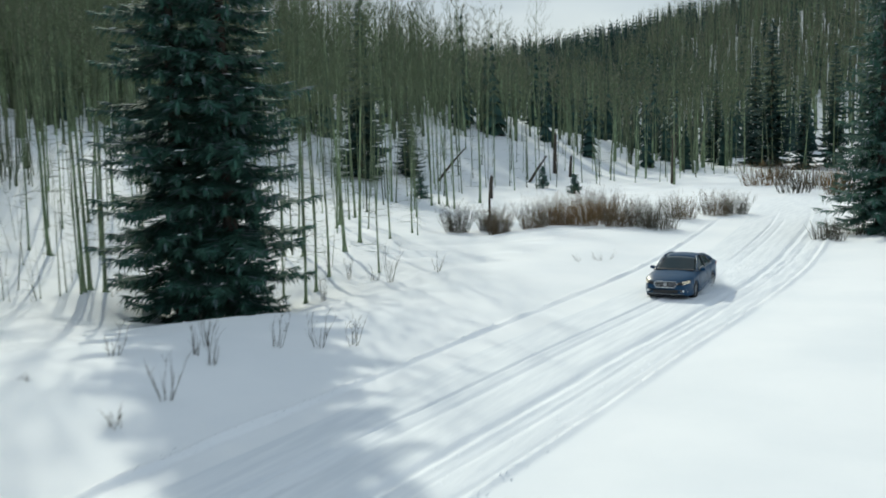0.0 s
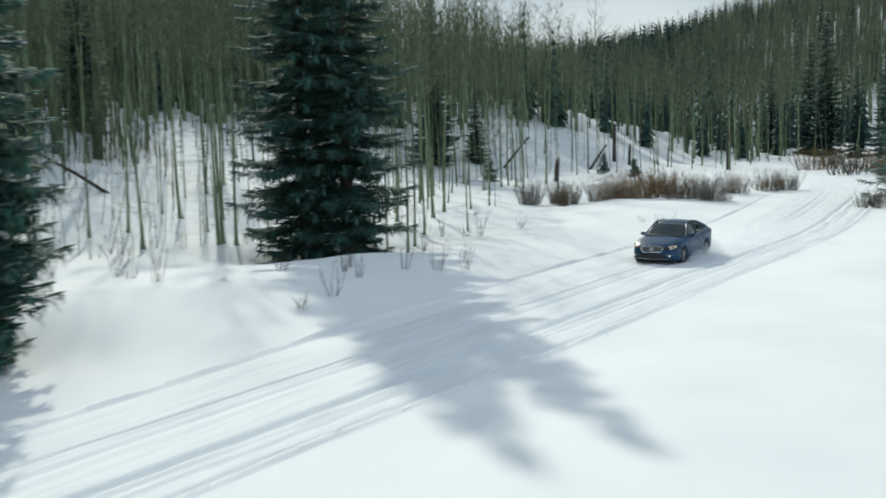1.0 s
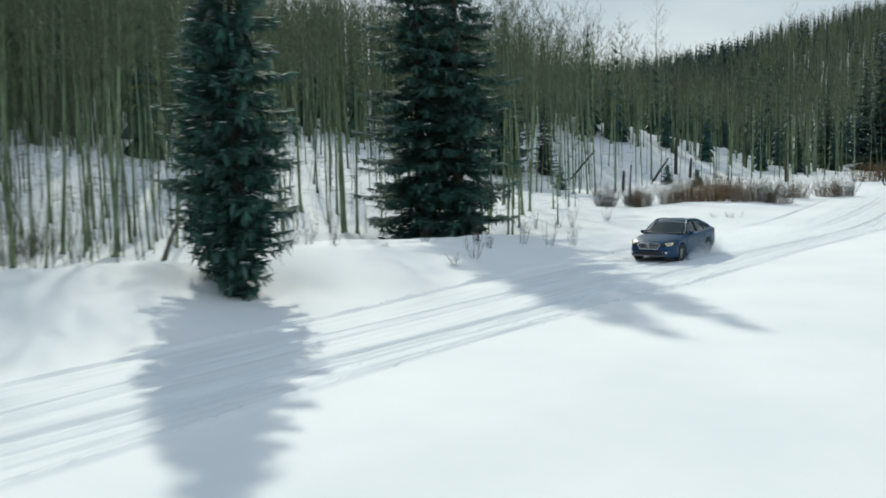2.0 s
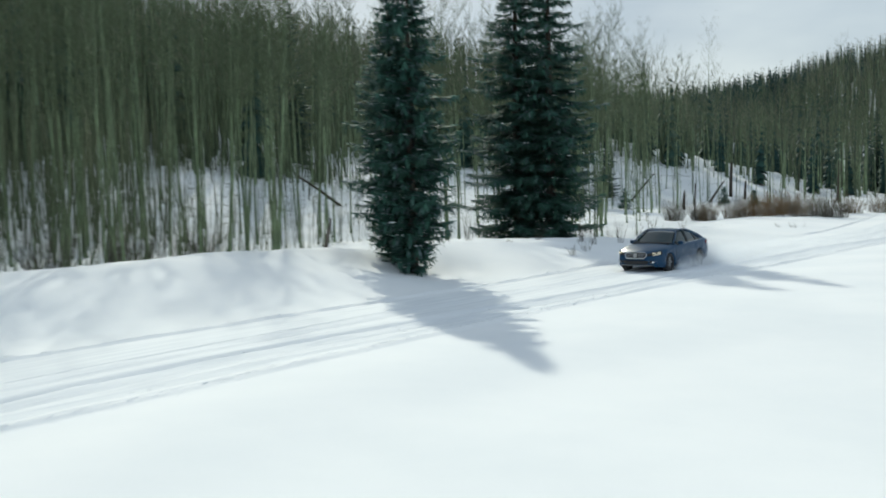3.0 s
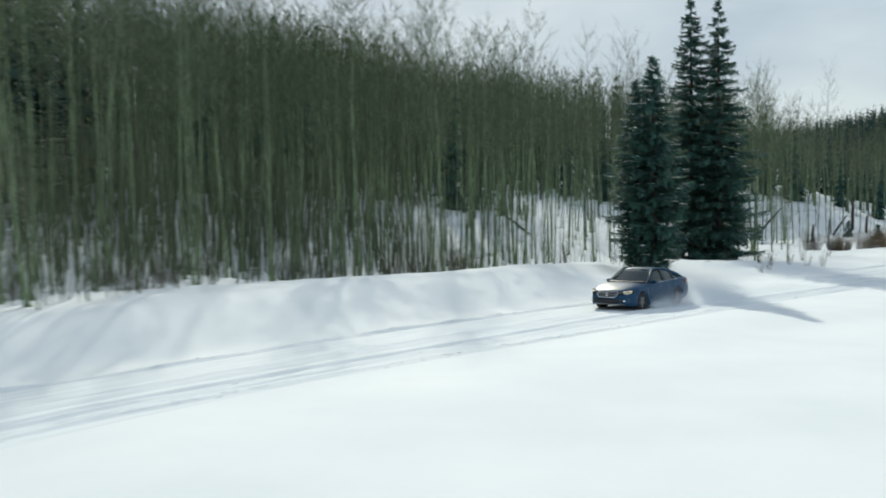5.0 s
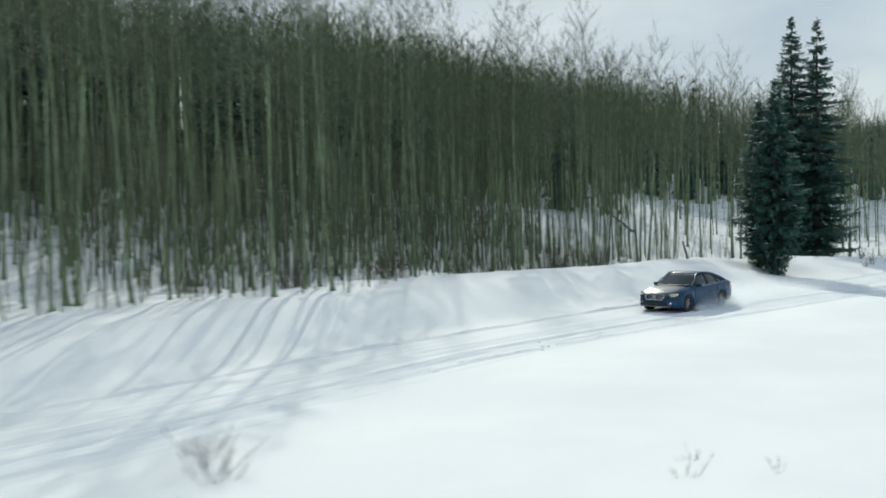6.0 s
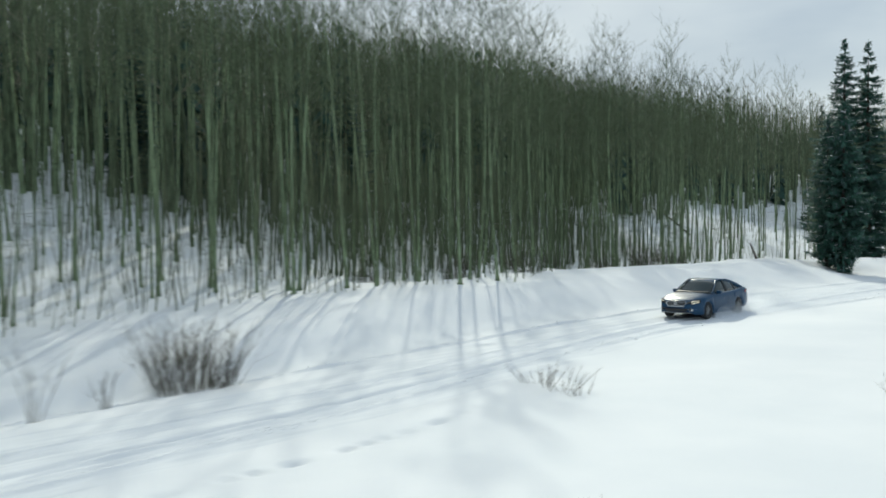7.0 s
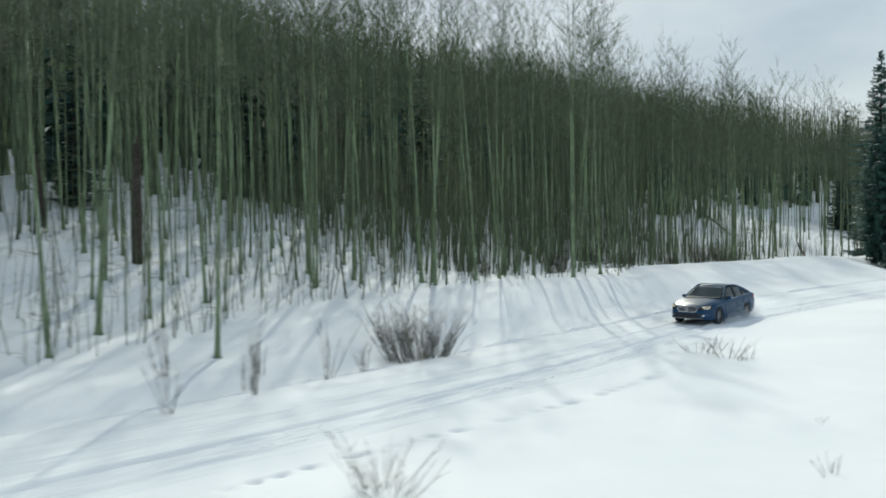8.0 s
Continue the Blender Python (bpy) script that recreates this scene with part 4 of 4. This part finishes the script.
def build_car():
    car = empty("sedan_car", pose(-9.2, 25.0, -1.0, 0, 0, -90), "dark blue sedan driving on the packed snow road", "car")
    part("body", car_body(), car)
    roof = [[(x, y, roof_z(x) - 0.045 * (abs(y) / 0.6) ** 2.2) for y in np.linspace(-0.60, 0.60, 9)] for x in np.linspace(-1.02, 0.24, 12)]
    part("roof", bm_mesh("car_roof", thick(grid_bm(roof), 0.02), PAINT), car)
    wind = [[(x, y * (0.60 + (0.80 - 0.60) * (x - 0.26) / 0.72), roof_z(x) - 0.05 * y * y + 0.004) for y in np.linspace(-1, 1, 9)] for x in np.linspace(0.26, 1.0, 7)]
    wind = [[(px - 0.14 * (py / 0.8) ** 2 * (px - 0.2), py, pz) for px, py, pz in row] for row in wind]
    part("windshield", bm_mesh("windshield", thick(grid_bm(wind), 0.006), DARK_GLASS), car, "tinted windshield reflecting pale sky")
    rear = [[(x, y * (0.58 + 0.16 * (-1.04 - x) / 0.86), roof_z(x) - 0.05 * y * y) for y in np.linspace(-1, 1, 7)] for x in np.linspace(-1.9, -1.04, 6)]
    part("rear_window", bm_mesh("rear_window", thick(grid_bm(rear), 0.006), DARK_GLASS), car, "tinted sloping rear window")
    for sg in (-1, 1):
        for x0, x1 in ((-0.28, 0.62), (-1.10, -0.36), (-1.52, -1.18)):
            xs = np.linspace(x0, x1, 7)
            pts = [[side_point(x, k, sg) for x in xs] for k in np.linspace(0.04, 0.96, 5)]
            part("side_window", bm_mesh("side_window", thick(grid_bm(pts), 0.006), DARK_GLASS), car, "dark tinted side window")
        for x, lean in ((-0.32, 0.0), (-1.14, -0.02)):
            pts = [[side_point(x + dx + lean * k, k, sg, 0.004) for dx in (-0.045, 0.045)] for k in np.linspace(0, 1, 4)]
            part("pillar", bm_mesh("pillar", thick(grid_bm(pts), 0.015), BLACK), car)
        a_pillar = Build()
        a_pillar.tube([(0.95, sg * 0.80, 0.965), (0.62, sg * 0.735, 1.19), (0.22, sg * 0.605, 1.435), (-0.2, sg * 0.595, 1.458), (-0.7, sg * 0.59, 1.43), (-1.1, sg * 0.575, 1.345), (-1.6, sg * 0.66, 1.17), (-1.95, sg * 0.72, 1.06)],
                      [0.032, 0.028, 0.028, 0.028, 0.034, 0.055, 0.075, 0.04], 8)
        part("roof_rail", a_pillar.mesh("roof_rail", [PAINT]), car)
        trim = Build()
        trim.tube([(x, sg * (half_width(x) * 0.905 + 0.012), shoulder(x) + 0.02) for x in np.linspace(-1.55, 0.72, 9)], [0.012] * 9, 5)
        part("belt_trim", trim.mesh("belt_trim", [CHROME]), car, "thin chrome strip under the windows")
        for x in (-0.12, -1.0):
            h = Build()
            h.tube([(x - 0.1, sg * 0.905, 0.83), (x, sg * 0.935, 0.835), (x + 0.1, sg * 0.905, 0.83)], [0.012, 0.016, 0.012], 6)
            part("door_handle", h.mesh("door_handle", [PAINT]), car)
        for x in (0.86, -0.32, -1.22):
            seam = Build()
            seam.tube([(x + 0.02, sg * (half_width(x) * 0.987), 0.80), (x, sg * (half_width(x) * 1.0), 0.55), (x, sg * half_width(x) * 0.99, 0.27)], [0.006] * 3, 4)
            part("door_seam", seam.mesh("door_seam", [BLACK]), car)
        skirt = Build()
        skirt.tube([(-0.92, sg * 0.88, 0.215), (0, sg * 0.89, 0.21), (0.98, sg * 0.88, 0.215)], [0.03, 0.035, 0.03], 6)
        part("side_skirt", skirt.mesh("side_skirt", [PAINT]), car)
        mirror = part("mirror", bm_mesh("mirror", box_bm(0.12, 0.20, 0.13, 0.05, 3), PAINT), car, at=pose(0.62, sg * 0.96, 1.01, 0, 0, sg * -12))
        part("mirror_foot", bm_mesh("mirror_foot", box_bm(0.07, 0.12, 0.04, 0.012), BLACK), mirror, at=pose(0.01, sg * -0.12, -0.06))
        # head lamp: a swept shell with a bracket of daylight inside
        pts = []
        for k in np.linspace(0, 1, 5):
            row = []
            for s in np.linspace(0, 1, 9):
                y, z = 0.44 + 0.40 * s, 0.625 + 0.035 * s + k * (0.085 + 0.05 * s)
                row.append((skin_x(y, z) + 0.012, sg * y, z))
            pts.append(row)
        lamp = part("headlight", bm_mesh("headlight", thick(grid_bm(pts), 0.03), LAMP_GLASS), car, "swept headlight with lit inner bracket")
        c = Build()
        ring = [(0.60, 0.715), (0.70, 0.735), (0.79, 0.752), (0.815, 0.735), (0.80, 0.695), (0.74, 0.672), (0.66, 0.660)]
        c.tube([(skin_x(y, z) + 0.022, sg * y, z) for y, z in ring], [0.009] * 7, 6)
        part("day_light", c.mesh("day_light", [DAY_LIGHT]), lamp, "pale yellow lit bracket")
        recess = [(0.53, 0.46), (0.74, 0.455), (0.755, 0.36), (0.57, 0.355)]
        pts = [[(skin_x(y, z) + 0.006, sg * y, z) for y in np.linspace(0.53, 0.76, 5)] for z in np.linspace(0.355, 0.46, 4)]
        lamp2 = part("fog_recess", bm_mesh("fog_recess", thick(grid_bm(pts), 0.012), BLACK), car, "black recess round the fog light")
        fog = Build()
        fx = skin_x(0.65, 0.41)
        fog.tube([(fx - 0.03, sg * 0.65, 0.41), (fx + 0.02, sg * 0.655, 0.41)], [0.05, 0.045], 12)
        fog.tube([(fx + 0.02, sg * 0.655, 0.41), (fx + 0.026, sg * 0.655, 0.41)], [0.045, 0], 12, 0, True)
        part("fog_light", fog.mesh("fog_light", [CHROME]), lamp2, "round bright fog light")
        surround = Build()
        surround.tube([(skin_x(y, z) + 0.012, sg * y, z) for y, z in recess[1:] + recess[:1]], [0.009] * 4, 6)
        part("fog_surround", surround.mesh("fog_surround", [CHROME]), lamp2, "chrome bracket")
        tl = [[(-2.43 + 0.48 * s ** 1.6, sg * min(0.52 + 0.6 * s, half_width(-2.43 + 0.48 * s ** 1.6) * 0.992 + 0.012), z) for s in np.linspace(0, 1, 9)] for z in (0.84, 0.90, 0.955)]
        part("tail_light", bm_mesh("tail_light", thick(grid_bm(tl), 0.03), TAIL_RED), car, "red wraparound tail light")
    # grille: six-sided, chrome-framed, with slats and an oval badge
    frame_b = Build()
    hexagon = [(-0.43, 0.665), (-0.35, 0.735), (0.35, 0.735), (0.43, 0.665), (0.33, 0.53), (-0.33, 0.53)]

    def nose(y, z, out=0.0):
        return (skin_x(y, z) + 0.012 + out, y, z)
    frame_b.tube([nose(y, z, 0.01) for y, z in hexagon + hexagon[:1]], [0.02] * 7, 6)
    grille = part("grille", grid_panel(hexagon, nose), car, "black six-sided grille with chrome bars")
    part("grille_frame", frame_b.mesh("grille_frame", [CHROME]), grille, "bright chrome frame")
    for z, half in ((0.575, 0.35), (0.63, 0.39), (0.69, 0.39)):
        s = Build()
        s.tube([nose(y, z, 0.012) for y in np.linspace(-half, half, 7)], [0.006] * 7, 5)
        part("grille_slat", s.mesh("grille_slat", [CHROME]), grille)
    badge = Build()
    badge.tube([nose(0, 0.64, 0.005), nose(0, 0.64, 0.03)], [0.075, 0.065], 14)
    badge.tube([nose(0, 0.64, 0.03), nose(0, 0.64, 0.032)], [0.065, 0], 14, 0, True)
    part("badge", badge.mesh("badge", [ALLOY]), grille, "plain oval badge")
    intake = [(-0.50, 0.45), (0.50, 0.45), (0.44, 0.325), (-0.44, 0.325)]
    part("lower_intake", grid_panel(intake, nose), car, "black lower intake")
    lip = Build()
    lip.tube([(skin_x(y, 0.285) + 0.008, y, 0.285) for y in np.linspace(-0.62, 0.62, 9)], [0.016] * 9, 6)
    part("bumper_strip", lip.mesh("bumper_strip", [ALLOY]), car, "silver strip along the lower bumper")
    part("underbody", bm_mesh("underbody", box_bm(4.3, 1.5, 0.22, 0.06), BLACK), car, at=pose(0, 0, 0.36))
    part("cabin_floor", bm_mesh("cabin_floor", box_bm(2.9, 1.4, 0.1, 0.03), BLACK), car, at=pose(-0.35, 0, 0.98))
    for y in (-0.36, 0.36):
        part("front_seat", bm_mesh("front_seat", box_bm(0.16, 0.46, 0.42, 0.07, 3), SEAT), car, at=pose(-0.35, y, 1.13, 0, -12))
    part("rear_seat", bm_mesh("rear_seat", box_bm(0.2, 1.15, 0.3, 0.07, 3), SEAT), car, at=pose(-1.2, 0, 1.10, 0, -15))
    wheels = []
    for x in (AXLE_F, AXLE_R):
        for sg in (1, -1):
            wheels.append(build_wheel(car, x, sg))
    return car, wheels


def grid_panel(outline, put):
    """A thick plate inside an outline, laid on the car's nose."""
    bm = bmesh.new()
    n = 9
    ys = np.linspace(-1, 1, n)
    zs = np.linspace(min(p[1] for p in outline), max(p[1] for p in outline), 4)
    rows = []
    ring = list(outline) + [outline[0]]
    for z in zs:
        cuts = []
        for (y0, z0), (y1, z1) in zip(ring, ring[1:]):
            if abs(z1 - z0) > 1e-6 and min(z0, z1) - 1e-6 <= z <= max(z0, z1) + 1e-6:
                cuts.append(y0 + (y1 - y0) * (z - z0) / (z1 - z0))
        half = max(abs(c) for c in cuts)
        rows.append([bm.verts.new(put(y * half, z)) for y in ys])
    for a, b in zip(rows, rows[1:]):
        for i in range(n - 1):
            bm.faces.new((a[i], a[i + 1], b[i + 1], b[i]))
    thick(bm, 0.03)
    return bm_mesh("panel", bm, BLACK)


def build_wheel(car, x, sg):
    """A wheel whose own axle runs along its y."""
    hub = new("wheel")
    hub.parent = car
    hub.matrix_basis = pose(x, sg * 0.80, WHEEL_R)
    bm = bmesh.new()
    prof = [(0.205, -0.09), (0.25, -0.11), (0.315, -0.105), (0.333, -0.07), (0.335, 0.07), (0.315, 0.105), (0.25, 0.11), (0.205, 0.09)]
    n = 28
    rings = [[bm.verts.new((r * math.cos(2 * math.pi * k / n), y, r * math.sin(2 * math.pi * k / n))) for r, y in prof] for k in range(n)]
    for k in range(n):
        a, b = rings[k], rings[(k + 1) % n]
        for i in range(len(prof)):
            j = (i + 1) % len(prof)
            bm.faces.new((a[i], a[j], b[j], b[i]))
    part("tyre", bm_mesh("tyre", bm, RUBBER), hub, "black tyre caked with snow")
    rim = Build()
    face = 0.075 * sg
    rim.tube([(0, -0.085, 0), (0, 0.085, 0)], [0.215, 0.215], 24)
    rim.tube([(0, face - 0.02, 0), (0, face + 0.01 * sg, 0)], [0.06, 0.045], 12)
    for k in range(10):
        a = 2 * math.pi * k / 10 + (0.12 if k % 2 else -0.12)
        rim.tube([(0.03 * math.cos(a), face, 0.03 * math.sin(a)), (0.21 * math.cos(a), face * 0.95, 0.21 * math.sin(a))], [0.022, 0.016], 5)
    part("rim", rim.mesh("rim", [ALLOY]), hub, "silver multi-spoke alloy rim")
    disc = Build()
    disc.tube([(0, -0.03 * sg, 0), (0, 0.03 * sg, 0)], [0.19, 0.19], 20)
    disc.tube([(0, 0.03 * sg, 0), (0, 0.032 * sg, 0)], [0.19, 0.0], 20, 0, True)
    part("brake_disc", disc.mesh("brake_disc", [BLACK]), hub)
    return hub


# ---- snow thrown up by the wheels ----
def spray(name, seed, flakes, shape, label):
    """A cloud of loose flakes; shape gives a flake's place from three random numbers."""
    rng = random.Random(seed)
    b = Build()
    for _ in range(flakes):
        p = shape(rng)
        r = rng.uniform(0.010, 0.019)
        n = len(b.v)
        for _ in range(3):
            b.v.append((p[0] + rng.uniform(-r, r), p[1] + rng.uniform(-r, r), p[2] + rng.uniform(-r, r)))
        b.f.append((n, n + 1, n + 2))
        b.m.append(0)
    return tagged(new(name, b.mesh(name, [POWDER])), label, "snow spray", "snow thrown by the car", "stuff")


def wheel_plume(rng):
    s = rng.random() ** 1.6
    sg = 1 if rng.random() < 0.6 else -1
    x = 0.9 - 3.6 * s
    return (x, sg * (0.98 + rng.gauss(0, 0.10 + 0.28 * s)), abs(rng.gauss(0, 0.10 + 0.30 * math.sqrt(s) * (1 - 0.5 * s))))


def tail_plume(rng):
    s = rng.random() ** 1.4
    return (-2.2 - 4.5 * s, rng.gauss(0, 0.65 + 0.5 * s), abs(rng.gauss(0, 0.16 + 0.36 * math.sin(min(s * 3.4, 1.5708)) * (1 - 0.55 * s))))


def drifting(rng):
    s = rng.random()
    return (-6.0 - 9.0 * s, rng.gauss(0, 0.9 + 0.6 * s), abs(rng.gauss(0, 0.30 * (1 - 0.5 * s) + 0.08)))


CAR_ROWS = [(0.0, -8.65, 37.3, -90.0), (0.5, -8.85, 33.6, -90.3), (1.0, -9.12, 29.8, -90.8), (1.5, -9.32, 25.8, -91.2), (2.25, -9.55, 19.1, -91.2), (3.0, -9.8, 12.3, -90.9), (3.5, -10.07, 7.75, -90.0), (4.0, -10.28, 3.0, -89.2),
            (4.2, -10.3, 1.1, -89.1), (4.75, -10.42, -4.2, -89.0), (5.3, -10.47, -9.2, -88.9), (5.5, -10.5, -10.95, -88.7), (6.0, -10.37, -15.4, -88.3), (6.5, -10.04, -20.0, -87.5), (7.0, -9.78, -24.35, -86.3), (7.5, -9.54, -28.4, -85.1), (8.0, -9.46, -32.2, -84.5)]


def car_z(x, y):
    return float(curve(np.array(y), ROAD_Z)) - 0.035


def motions():
    rows = []
    for t, x, y, yaw in CAR_ROWS:
        rows.append((t, pose(x, y, car_z(x, y), 0, 0, yaw)))
    walk(the_car, rows)
    # the plume rises on the straight and settles as the car slows
    for cloud, drop in zip(clouds, (0.12, 0.32, 0.34)):
        settle = [(0, 1.0), (1.5, 0.7), (3.0, 0.0), (5.5, 0.0), (6.5, 0.9), (8.0, 1.1)]
        walk(cloud, [(t, pose(x, y, car_z(x, y) - drop * line(t, settle), 0, 0, yaw)) for t, x, y, yaw in CAR_ROWS])
    for i, hub in enumerate(the_wheels):
        x, sg = (AXLE_F, AXLE_F, AXLE_R, AXLE_R)[i], (1, -1, 1, -1)[i]
        spin = []
        for k in range(241):
            t = k / 30
            run = 37.3 - float(np.interp(t, [r[0] for r in CAR_ROWS], [r[2] for r in CAR_ROWS]))
            spin.append((t, pose(x, sg * 0.80, WHEEL_R, 0, math.degrees(run / WHEEL_R), 0)))
        walk(hub, spin)


place_spruces()
plant_wood()
plant_far_hill()
plant_shrubs()
scatter_crumbs()
the_car, the_wheels = build_car()
clouds = [spray("wheel_spray", 1, 50000, wheel_plume, "fine snow thrown up beside the turning wheels"),
          spray("tail_spray", 2, 75000, tail_plume, "plume of powder snow behind the car"),
          spray("drifting_powder", 3, 45000, drifting, "thin powder drifting over the road behind the car")]
motions()
